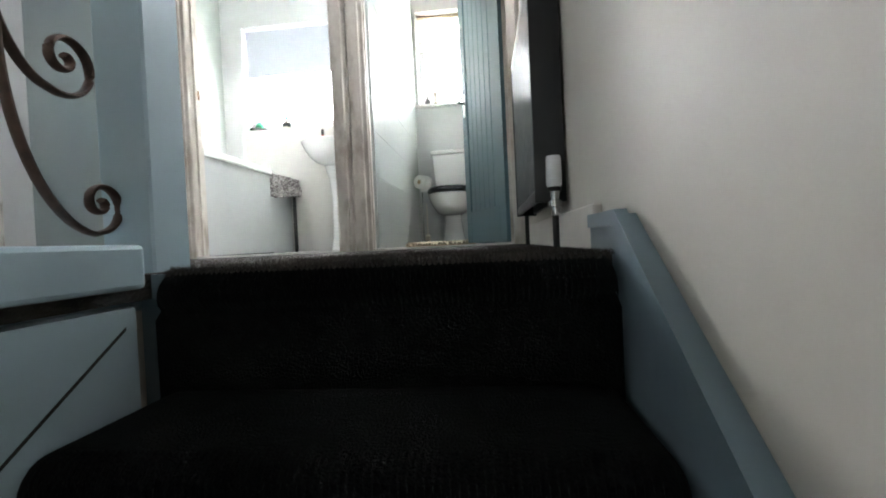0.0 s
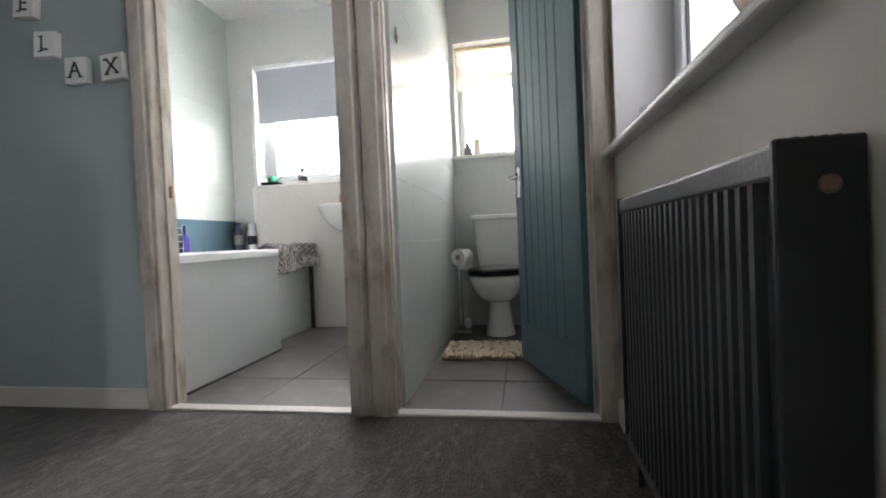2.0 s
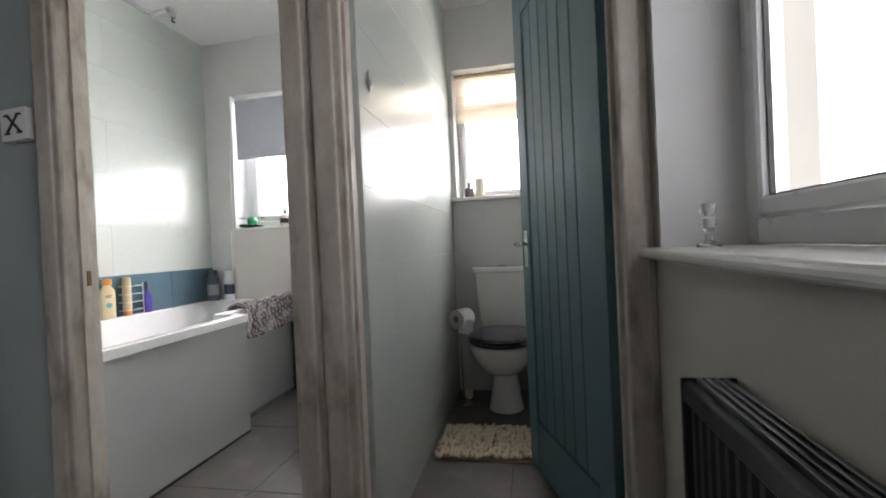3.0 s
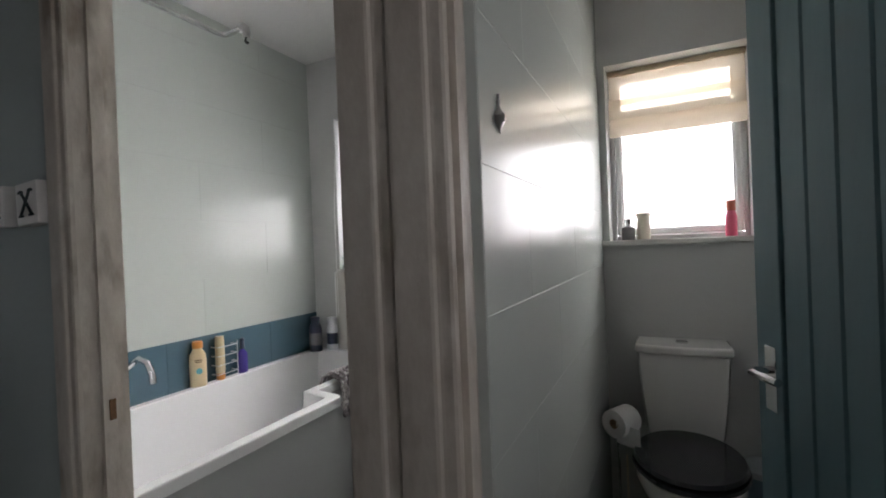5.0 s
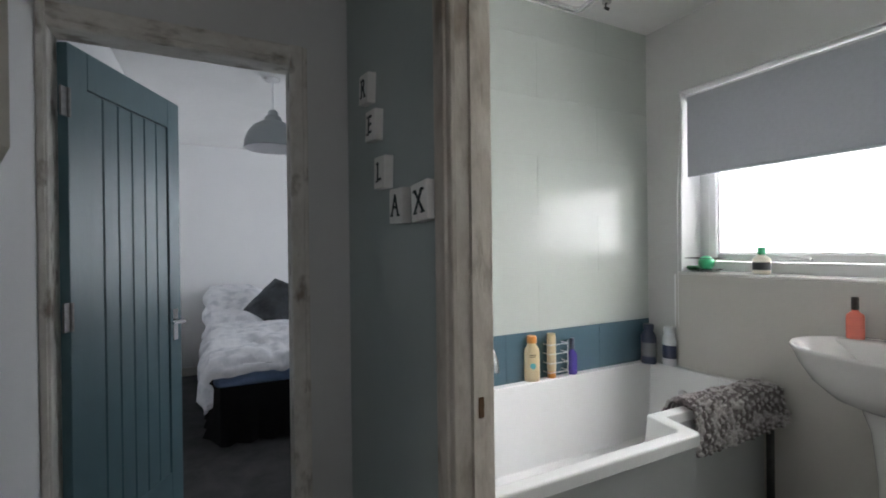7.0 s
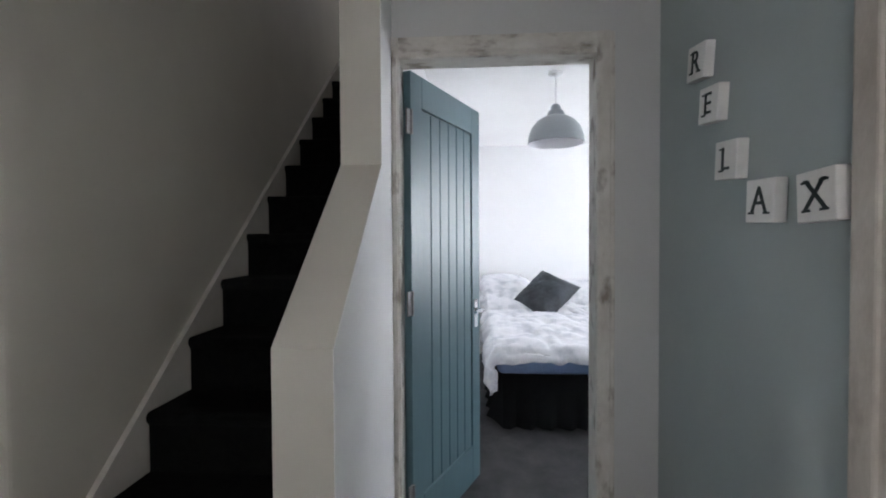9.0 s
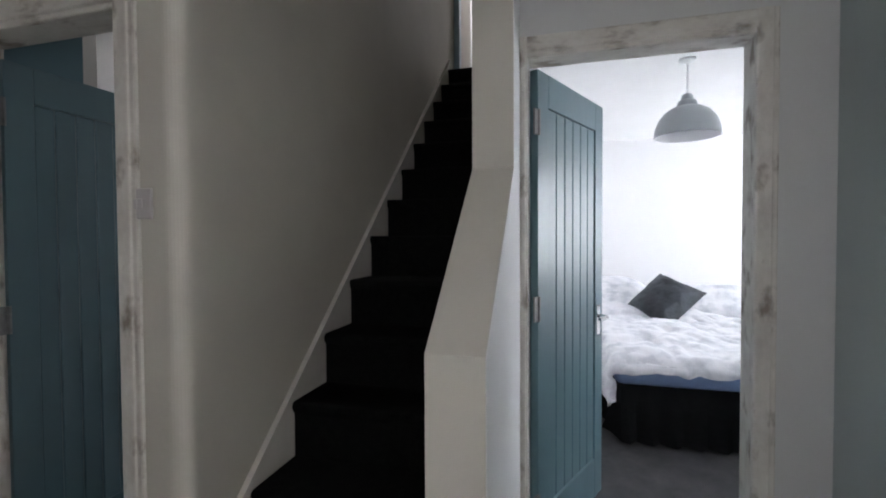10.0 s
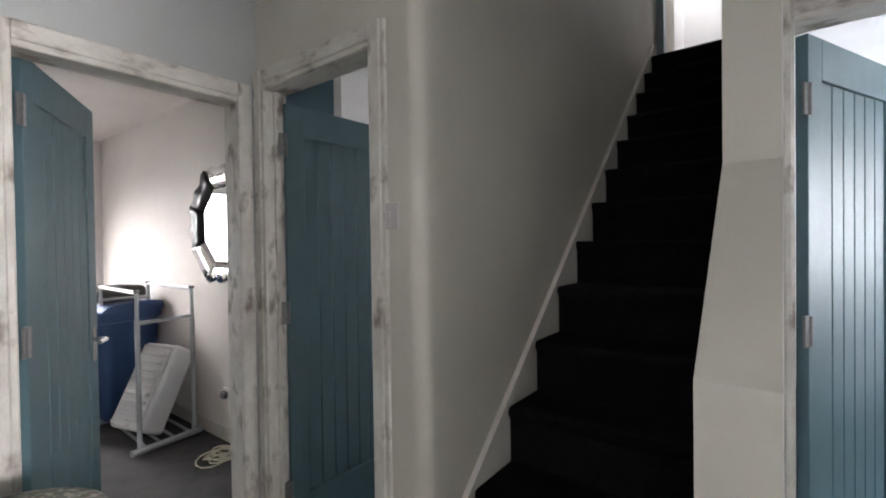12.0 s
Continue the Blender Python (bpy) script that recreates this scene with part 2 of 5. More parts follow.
M["cable"] = material("cream_cable_plastic", (0.66, 0.62, 0.50), (0.58, 0.54, 0.43), 0.4)
M["wicker"] = material("pale_woven_seagrass", (0.33, 0.33, 0.28), (0.16, 0.16, 0.135), 0.8, scale=55, bump=0.6, bump_scale=70, spot=(0.55, 0.53, 0.47), spot_scale=60, spot_cut=0.55)
M["paper"] = material("white_toilet_paper", (0.80, 0.79, 0.77), (0.74, 0.73, 0.71), 0.95, scale=40, bump=0.2)
M["card"] = material("brown_cardboard_core", (0.35, 0.25, 0.16), None, 0.9)
M["vase"] = material("pale_sand_glass", (0.86, 0.78, 0.66), (0.74, 0.65, 0.52), 0.45, scale=14, bump=0.3, bump_scale=20)
M["vase"].node_tree.nodes["Principled BSDF"].inputs["Transmission Weight"].default_value = 0.85
M["threshold"] = material("pale_threshold_strip", (0.62, 0.60, 0.57), (0.5, 0.48, 0.45), 0.35, scale=15, stretch=(0.5, 4, 4))
M["switch"] = material("white_switch_plastic", (0.72, 0.70, 0.67), None, 0.35)
for key, col, r in (("peach", (0.72, 0.58, 0.36), 0.35), ("orange", (0.70, 0.28, 0.06), 0.35), ("purple", (0.06, 0.04, 0.26), 0.25), ("navy", (0.012, 0.02, 0.05), 0.3), ("bottlewhite", (0.74, 0.76, 0.78), 0.3), ("aqua", (0.12, 0.45, 0.52), 0.35), ("green", (0.02, 0.28, 0.12), 0.3), ("leaf", (0.05, 0.20, 0.10), 0.5), ("pink", (0.75, 0.12, 0.22), 0.3), ("coral", (0.62, 0.16, 0.12), 0.25), ("ivory", (0.72, 0.66, 0.55), 0.4), ("blacklabel", (0.03, 0.03, 0.035), 0.4), ("greybottle", (0.20, 0.20, 0.21), 0.2)):
    M[key] = material(key + "_packaging", col, None, r, scale=12)


# ---- building helpers ----
def box(bm, x0, x1, y0, y1, z0, z1, bevel=0.0, seg=1):
    v = [bm.verts.new((x, y, z)) for x in (x0, x1) for y in (y0, y1) for z in (z0, z1)]
    quads = ((0, 1, 3, 2), (4, 6, 7, 5), (0, 4, 5, 1), (2, 3, 7, 6), (0, 2, 6, 4), (1, 5, 7, 3))
    f = [bm.faces.new([v[i] for i in q]) for q in quads]
    if bevel:
        edges = list({e for g in f for e in g.edges})
        bmesh.ops.bevel(bm, geom=edges, offset=bevel, segments=seg, profile=0.5, affect="EDGES")
    return bm


def cuboid(*a, **k):
    return box(bmesh.new(), *a, **k)


def lathe(profile, steps=24, cx=0.0, cy=0.0, sx=1.0, sy=1.0, bm=None):
    """A turned body from (radius, z) pairs."""
    bm = bm or bmesh.new()
    rings = []
    for r, z in profile:
        if r < 1e-6:
            rings.append([bm.verts.new((cx, cy, z))])
        else:
            rings.append([bm.verts.new((cx + r * sx * math.cos(2 * math.pi * i / steps), cy + r * sy * math.sin(2 * math.pi * i / steps), z)) for i in range(steps)])
    for a, b in zip(rings, rings[1:]):
        for i in range(steps):
            j = (i + 1) % steps
            if len(a) == 1 and len(b) > 1:
                bm.faces.new((a[0], b[j], b[i]))
            elif len(b) == 1 and len(a) > 1:
                bm.faces.new((a[i], a[j], b[0]))
            elif len(a) > 1:
                bm.faces.new((a[i], a[j], b[j], b[i]))
    return bm


def tube(points, radius, sides=8, bm=None, closed=False):
    """A round bar along points."""
    bm = bm or bmesh.new()
    pts = [Vector(p) for p in points]
    rings, count = [], len(pts)
    up = Vector((0.13, 0.21, 0.97)).normalized()
    for i, p in enumerate(pts):
        if closed:
            d = pts[(i + 1) % count] - pts[i - 1]
        else:
            d = pts[min(i + 1, count - 1)] - pts[max(i - 1, 0)]
        d.normalize()
        side = d.cross(up)
        if side.length < 0.05:
            side = d.cross(Vector((1, 0, 0)))
        side.normalize()
        top = side.cross(d)
        r = radius(i / max(1, count - 1)) if callable(radius) else radius
        rings.append([bm.verts.new(p + r * (math.cos(2 * math.pi * k / sides) * side + math.sin(2 * math.pi * k / sides) * top)) for k in range(sides)])
    pairs = list(zip(rings, rings[1:])) + ([(rings[-1], rings[0])] if closed else [])
    for a, b in pairs:
        for k in range(sides):
            j = (k + 1) % sides
            bm.faces.new((a[k], a[j], b[j], b[k]))
    if not closed:
        bm.faces.new(rings[0][::-1])
        bm.faces.new(rings[-1])
    return bm


def prism(outline, lo, hi, axis="y", bm=None):
    """An outline of (u, v) pairs pushed along an axis: 'y' takes (x, z), 'x' takes (y, z), 'z' takes (x, y)."""
    bm = bm or bmesh.new()
    put = {"y": lambda u, v, w: (u, w, v), "x": lambda u, v, w: (w, u, v), "z": lambda u, v, w: (u, v, w)}[axis]
    a = [bm.verts.new(put(u, v, lo)) for u, v in outline]
    b = [bm.verts.new(put(u, v, hi)) for u, v in outline]
    bm.faces.new(a)
    bm.faces.new(b[::-1])
    for i in range(len(a)):
        j = (i + 1) % len(a)
        bm.faces.new((a[i], b[i], b[j], a[j]))
    return bm


def part(name, bm, mat, parent=None, label="", smooth=False, shift=None):
    """Links a bmesh as one mesh object, under a thing or a part where one is given."""
    bmesh.ops.recalc_face_normals(bm, faces=bm.faces)
    me = bpy.data.meshes.new(name)
    bm.to_mesh(me)
    bm.free()
    me.materials.append(mat)
    if smooth:
        for p in me.polygons:
            p.use_smooth = True
        me.set_sharp_from_angle(angle=radians(38))
    ob = new(name, me)
    if parent:
        ob.parent = parent
    if shift is not None:
        ob.matrix_basis = shift
    if label:
        ob["label"] = label
    return ob


def piece(name, me, parent, m=None):
    ob = new(name, me)
    ob.parent = parent
    if m is not None:
        ob.matrix_basis = m
    return ob


def thing(name, label, category, m=None, group=""):
    ob = new(name)
    ob.empty_display_size = 0.05
    if m is not None:
        ob.matrix_basis = m
    return tagged(ob, label, category, group)


def structure(name, bm, mat, label=""):
    return tagged(part(name, bm, mat), label or name.replace("_", " "), name.split("_")[0], kind="structure")


def slab(axis, lo, hi, span, heights, holes=()):
    """A wall with real openings. axis 'x': the wall lies between x=lo and x=hi and spans y; axis 'y' the other way."""
    us = sorted({*span, *(h[0] for h in holes), *(h[1] for h in holes)})
    vs = sorted({*heights, *(h[2] for h in holes), *(h[3] for h in holes)})
    us = [u for u in us if span[0] <= u <= span[1]]
    vs = [v for v in vs if heights[0] <= v <= heights[1]]
    bm = bmesh.new()
    for u0, u1 in zip(us, us[1:]):
        for v0, v1 in zip(vs, vs[1:]):
            cu, cv = (u0 + u1) / 2, (v0 + v1) / 2
            if any(h[0] < cu < h[1] and h[2] < cv < h[3] for h in holes):
                continue
            if axis == "x":
                box(bm, lo, hi, u0, u1, v0, v1)
            elif axis == "y":
                box(bm, u0, u1, lo, hi, v0, v1)
            else:
                box(bm, u0, u1, v0, v1, lo, hi)
    bmesh.ops.remove_doubles(bm, verts=bm.verts, dist=1e-5)
    bm.verts.index_update()
    seen = {}
    for f in bm.faces:
        seen.setdefault(frozenset(v.index for v in f.verts), []).append(f)
    bmesh.ops.delete(bm, geom=[f for g in seen.values() if len(g) > 1 for f in g], context="FACES_ONLY")
    return bm


# ---- structure ----
HEAD = 2.015
WALL_E = 0.875
BED_X = -1.845
CEIL = 2.40
# landing, facing the bathroom and the toilet
J = 0.0165
doors_front = [(-0.885 - J, -0.075 + J, -0.1, HEAD + J), (0.07 - J, 0.805 + J, -0.1, HEAD + J)]
structure("wall_north", slab("y", 0, 0.05, (BED_X, WALL_E), (-0.1, CEIL), doors_front), M["grey"], "blue-grey painted landing wall with two doorways")
structure("wall_bath_front", slab("y", 0.05, 0.10, (-1.80, WALL_E), (-0.1, 2.47), doors_front), M["pale"], "pale painted wall inside the bathroom")
structure("wall_bedroom", slab("x", -1.90, BED_X, (-1.025, 0.05), (-0.1, CEIL), [(-0.995 - J, -0.238 + J, -0.1, HEAD + J)]), M["pale"], "pale grey landing wall around the bedroom doorway")
structure("wall_bedroom_inner", slab("x", -1.945, -1.90, (-1.025, 1.90), (-0.1, 2.36), [(-0.995 - J, -0.238 + J, -0.1, HEAD + J)]), M["white"], "white bedroom wall beside the door")
bulk = prism([(-1.068, 0), (-1.068, 1.07), (-1.629, 1.573), (-1.629, 5.2), (-5.3, 5.2), (-5.3, 0)], -1.167, -1.025, "y")
# Thin white skin over the north face of the cream stair wall.
structure("wall_stair_half_face", prism([(-1.0685, 0), (-1.0685, 1.0695), (-1.629, 1.5722), (-1.629, CEIL), (BED_X, CEIL), (BED_X, 0)], -1.0249, -1.0235, "y"), M["white"], "thin white face on one side of the stair wall")
structure("wall_stair_half", bulk, M["cream"], "cream plastered stair wall with a sloping end")
# stair wall, with a rounded outer corner
arc = [(-1.19 + 0.05 * math.sin(a), -1.98 + 0.05 * math.cos(a)) for a in [i * math.pi / 16 for i in range(9)]]
structure("wall_stair", prism([(-5.3, -1.93), *arc, (-1.14, -2.03), (-5.3, -2.03)], -0.1, 5.2, "z"), M["cream"], "cream wall rising along the upper staircase")
structure("wall_west", slab("x", -1.24, -1.14, (-2.86, -2.03), (-0.1, CEIL), [(-2.79 - J, -2.138 + J, -0.1, HEAD + J)]), M["cream"], "cream landing wall with a doorway")
structure("wall_south", slab("y", -2.96, -2.86, (-1.55, 0.12), (-0.1, CEIL), [(-1.047 - J, -0.355 + J, -0.1, 1.955 + J)]), M["midgrey"], "grey landing wall with a doorway")
structure("wall_small_room", cuboid(-1.55, -1.24, -2.858, -2.84, -0.05, 2.4), M["tealwall"], "teal painted return wall")
structure("wall_east", slab("x", WALL_E, 1.22, (-5.2, 0.05), (-2.9, CEIL + 0.3), [(-1.30, -0.04, 0.914, 2.08)]), M["cream"], "cream landing wall with a deep window")
structure("wall_toilet_east", slab("x", WALL_E, 1.22, (0.05, 1.69), (-0.1, 2.47)), M["pale"], "pale grey toilet wall")
windows_back = [(-1.50, -0.40, 1.13, 2.085), (0.12, 0.70, 1.245, 2.07)]
structure("wall_back", slab("y", 1.69, 1.95, (-1.80, 1.22), (-0.1, 2.6), windows_back), M["pale"], "pale grey rear wall with two windows")
structure("wall_bath_west", cuboid(-1.80, -1.7022, 0.10, 1.69, -0.1, 2.47), M["grout"], "tiled wall along the bath")
structure("wall_partition", cuboid(-0.01, 0.0878, 0.10, 1.69, -0.1, 2.47), M["grout"], "thin partition between bathroom and toilet")
# bedroom shell
structure("wall_bedroom_far", cuboid(-5.3, -5.2, -1.025, 1.90, -0.1, 2.4), M["white"], "white bedroom wall behind the bed")
structure("wall_bedroom_window", slab("y", 1.90, 2.02, (-5.3, -1.80), (-0.1, 2.4), [(-4.85, -2.95, 0.87, 2.12)]), M["white"], "white bedroom wall with a window")
structure("wall_bedroom_stair", cuboid(-5.2, -1.945, -1.023, -1.0, -0.05, 2.36), M["white"], "white bedroom wall beside the stairs")
# back bedroom shell
structure("wall_back_room_west", cuboid(-1.70, -1.60, -6.6, -2.96, -0.1, 2.45), M["blush"], "warm white wall with a mirror")
structure("wall_back_room_south", slab("y", -6.7, -6.6, (-1.70, 0.12), (-0.1, 2.45), [(-1.0, 0.0, 0.9, 2.1)]), M["blush"], "warm white wall with a window")
structure("wall_back_room_east", cuboid(0.02, 0.12, -6.6, -2.96, -2.9, 2.45), M["blush"], "warm white wall beside the stairwell")
# small bedroom shell
structure("wall_small_room_south", slab("y", -4.7, -4.6, (-4.1, -1.70), (-0.1, 2.45), [(-3.65, -2.35, 1.0, 2.1)]), M["white"], "white wall with a window")
structure("wall_small_room_west", cuboid(-4.1, -4.0, -4.6, -2.03, -0.1, 2.45), M["white"], "white wall of the small bedroom")
structure("wall_small_room_stair", cuboid(-4.0, -1.24, -2.05, -2.031, -0.1, 2.45), M["white"], "white wall of the small bedroom beside the stairs")
# stairwell shell
structure("wall_stairwell_west", cuboid(0.02, 0.118, -2.955, -1.55, -2.9, -0.06), M["cream"], "cream wall below the landing")
structure("wall_stairwell_south", slab("y", -5.2, -5.1, (0.02, WALL_E), (-2.9, 2.7), [(0.18, 0.80, -1.7, -0.35)]), M["cream"], "cream wall at the foot of the stairs")
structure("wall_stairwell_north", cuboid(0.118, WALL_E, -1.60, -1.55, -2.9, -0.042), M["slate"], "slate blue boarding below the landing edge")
structure("wall_stairwell_top", slab("x", 0.02, 0.12, (-5.2, -1.167), (CEIL + 0.1, CEIL + 0.3)), M["cream"], "cream wall above the corridor ceiling")
structure("wall_landing_top", cuboid(0.02, WALL_E, -1.167, -1.117, CEIL + 0.1, CEIL + 0.3), M["cream"], "cream upstand above the landing ceiling")
structure("floor_hall", cuboid(0.02, 1.22, -5.2, -1.6, -3.0, -2.9), M["roomcarpet"], "carpeted hall floor below")
# floors
floor = bmesh.new()
for x0, x1, y0, y1 in ((BED_X - 0.05, 0.14, -1.03, 0.0), (-1.2, 0.14, -2.9, -1.03), (0.14, WALL_E, -1.60, 0.0)):
    box(floor, x0, x1, y0, y1, -0.04, 0.0)
structure("floor", floor, M["carpet"], "charcoal pile carpet on the landing")
structure("floor_bedroom", cuboid(-5.2, BED_X - 0.05, -1.025, 1.90, -0.2, -0.002), M["roomcarpet"], "grey bedroom carpet")
structure("floor_back_room", cuboid(-1.60, 0.02, -6.6, -2.9, -0.2, -0.002), M["roomcarpet"], "dark grey back bedroom carpet")
structure("floor_small_room", box(cuboid(-4.0, -1.70, -4.6, -2.05, -0.2, -0.002), -1.70, -1.20, -2.86, -2.05, -0.2, -0.002), M["roomcarpet"], "grey small bedroom carpet")
structure("floor_bath", cuboid(-1.71, WALL_E, 0.0, 1.69, -0.2, -0.008), M["darkgrout"], "tiled bathroom floor bed")
structure("floor_attic", cuboid(-6.5, -4.45, -2.03, -1.025, 2.7, 2.913), M["stair"], "black carpet on the attic landing")
# ceilings
structure("ceiling", slab("z", CEIL, CEIL + 0.1, (-1.90, WALL_E), (-1.167, 0.05)), M["ceiling"], "white landing ceiling")
structure("ceiling_corridor", cuboid(-1.14, 0.12, -2.96, -1.167, CEIL, CEIL + 0.1), M["ceiling"], "white corridor ceiling")
structure("ceiling_stairwell", cuboid(0.12, WALL_E, -5.2, -1.167, CEIL + 0.2, CEIL + 0.3), M["ceiling"], "white ceiling over the stairwell")
structure("ceiling_bath", cuboid(-1.80, WALL_E, 0.05, 1.69, 2.47, 2.57), M["ceiling"], "white bathroom ceiling")
structure("ceiling_bedroom", cuboid(-5.3, -1.90, -1.025, 1.95, 2.36, 2.46), M["ceiling"], "white bedroom ceiling")
structure("ceiling_back_room", cuboid(-1.7, 0.12, -6.7, -2.96, 2.44, 2.54), M["blush"], "warm white back bedroom ceiling")
structure("ceiling_small_room", box(cuboid(-4.1, -1.70, -4.7, -2.03, 2.40, 2.5), -1.70, -1.24, -2.86, -2.03, 2.40, 2.5), M["ceiling"], "white small bedroom ceiling")
structure("ceiling_attic", cuboid(-6.6, -1.14, -2.03, -1.025, 5.2, 5.3), M["ceiling"], "white attic ceiling")
structure("wall_attic_west", cuboid(-6.6, -6.5, -2.03, -1.025, 2.6, 5.2), M["white"], "white attic wall")
structure("wall_attic_south", cuboid(-6.5, -5.3, -2.13, -2.03, 2.6, 5.2), M["white"], "white attic side wall")
structure("wall_attic_north", cuboid(-6.5, -5.3, -1.025, -0.925, 2.6, 5.2), M["white"], "white attic side wall beside the landing")
structure("wall_attic_shaft_north", cuboid(-1.629, -1.14, -1.167, -1.025, CEIL + 0.1, 5.2), M["cream"], "cream wall above the landing ceiling")
structure("wall_attic_shaft", cuboid(-1.24, -1.14, -2.03, -1.167, CEIL + 0.1, 5.2), M["cream"], "cream wall above the stair opening")

# ---- upper staircase ----
upper = thing("upper_staircase", "steep straight staircase with black carpet and a white wall string", "staircase")
for k in range(13):
    x, z = -1.152 - 0.2525 * k, 0.231 + 0.2235 * k
    prof = [(x - 0.28, z - 0.2235), (x - 0.012, z - 0.2235), (x - 0.012, z - 0.05), (x, z - 0.035), (x + 0.004, z - 0.02), (x, z - 0.006), (x - 0.012, z), (x - 0.28, z)]
    part("step", prism(prof, -1.913, -1.169, "y"), M["stair"], upper)
run, rise = 0.2525, 0.2235
def along(k, dz):
    return (-1.152 - run * k, 0.231 + rise * k + dz)
string = [along(-0.75, -0.20), along(-0.75, 0.045), along(12.3, 0.045), along(12.3, -0.35), along(0, -0.40)]
part("wall_string", prism(string, -1.929, -1.914, "y"), M["stone"], upper, "off-white painted wall string")
part("string_moulding", prism([along(-0.75, 0.022), along(-0.75, 0.05), along(12.3, 0.05), along(12.3, 0.022)], -1.929, -1.906, "y"), M["stone"], upper)

# ---- lower staircase ----
lower = thing("lower_staircase", "staircase with thick black carpet and blue painted strings", "staircase")
for k in range(12):
    y, z = -1.66 - 0.21 * k, (0.004 if k == 0 else -0.178 - 0.25 * (k - 1))
    drop = 0.182 if k == 0 else 0.25
    nose = [(y + 0.032 - 0.032 * math.sin(a), z - 0.032 + 0.032 * math.cos(a)) for a in [i * math.pi / 10 for i in range(9)]]
    prof = [(y + 0.30, z - drop - 0.05), (y + 0.020, z - drop - 0.05), (y + 0.018, z - 0.075)] + nose[::-1] + [(y + 0.30, z)]
    if k == 0:
        prof[0], prof[-1] = (y + 0.0595, prof[0][1]), (y + 0.0595, prof[-1][1])
    bm = bmesh.new()
    loops, soft = [], 0.034
    for s in (0.0, 0.003, 0.010, 0.021, 0.034, 0.34):
        d = soft - math.sqrt(max(0, soft ** 2 - max(0, soft - s) ** 2))
        for x in {0.165 + s, 0.846 - s}:
            ring = [(py + (d if py < y + 0.034 and pz > z - 0.07 else 0), pz - (d if pz > z - 0.034 else 0)) for py, pz in prof]
            loops.append((x, ring))
    loops.sort(key=lambda item: item[0])
    rings = [[bm.verts.new((x, py, pz)) for py, pz in ring] for x, ring in loops]
    for a, b in zip(rings, rings[1:]):
        for i in range(len(a)):
            bm.faces.new((a[i], a[i - 1], b[i - 1], b[i]))
    bm.faces.new(rings[0])
    bm.faces.new(rings[-1][::-1])
    step = part("step", bm, M["hazedstair"], lower, smooth=True)
    # looped ribs along the nose
    ribs = bmesh.new()
    if k < 3:
        for n in range(76):
            x = 0.203 + 0.606 * n / 75
            for sx in (0,):
                tube([(x, p[0] - 0.0005, p[1]) for p in [(y + 0.032 - 0.033 * math.sin(a), z - 0.032 + 0.033 * math.cos(a)) for a in [i * math.pi / 6 for i in range(6)]]], 0.0028, 5, bm=ribs)
        rib = part("nosing", ribs, M["hazedstair"], step, smooth=True)
        rib["kind"] = "stuff"
def down(y, dz):
    return (y, 0.004 + (y + 1.655) * (0.23 / 0.22) + dz)
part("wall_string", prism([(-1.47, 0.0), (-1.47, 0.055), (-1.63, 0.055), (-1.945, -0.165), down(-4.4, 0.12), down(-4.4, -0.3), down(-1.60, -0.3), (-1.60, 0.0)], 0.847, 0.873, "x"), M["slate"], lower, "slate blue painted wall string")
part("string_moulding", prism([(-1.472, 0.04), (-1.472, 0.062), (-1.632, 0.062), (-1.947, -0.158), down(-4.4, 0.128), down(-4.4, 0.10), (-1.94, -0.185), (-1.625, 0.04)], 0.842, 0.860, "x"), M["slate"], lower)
part("outer_string", prism([(-1.67, -0.045), (-1.67, -0.7), (-4.5, -3.4), (-4.5, -0.045)], 0.120, 0.158, "x"), M["newel"], lower, "blue painted outer string")

# ---- balustrade ----
newel = tagged(part("newel_post", cuboid(0.042, 0.132, -1.595, -1.505, -0.5, 1.95, bevel=0.004), M["newel"]), "tall powder-blue painted square newel post at the stair head", "post")
rail = thing("stair_balustrade", "powder-blue boxed base rail with bronzed scrolled ironwork", "balustrade")
part("base_rail", cuboid(0.0, 0.166, -2.86, -1.655, -0.02, 0.045, bevel=0.007, seg=2), M["newel"], rail)
part("lip", cuboid(0.012, 0.118, -2.86, -1.597, -0.058, -0.021, bevel=0.004), M["newel"], rail)
part("handrail", cuboid(0.045, 0.105, -2.86, -1.597, 0.86, 0.92, bevel=0.012, seg=2), M["newel"], rail)


def flat_bar(points, x=0.072):
    """A flat iron bar bent along (y, z) points, its width across the rail."""
    bm = tube([(x, y, z) for y, z in points], 0.0045, 8)
    for v in bm.verts:
        v.co.x = x + (v.co.x - x) * 1.9
    return bm


def curl(cy, cz, r0, r1, start, turns):
    """A spiral narrowing from r0 to r1 round its eye."""
    pts = []
    for i in range(44):
        f = i / 43
        a, q = start + f * turns * 2 * math.pi, r1 + (r0 - r1) * (1 - f) ** 1.5
        pts.append((cy + q * math.cos(a), cz + q * math.sin(a)))
    return pts


def sweep(cy, cz, ry, rz, stop):
    """A quarter of an ellipse falling from its side to its foot."""
    return [(cy + ry * math.cos(a), cz + rz * math.sin(a)) for a in [math.pi + (radians(stop) - math.pi) * i / 15 for i in range(16)]]


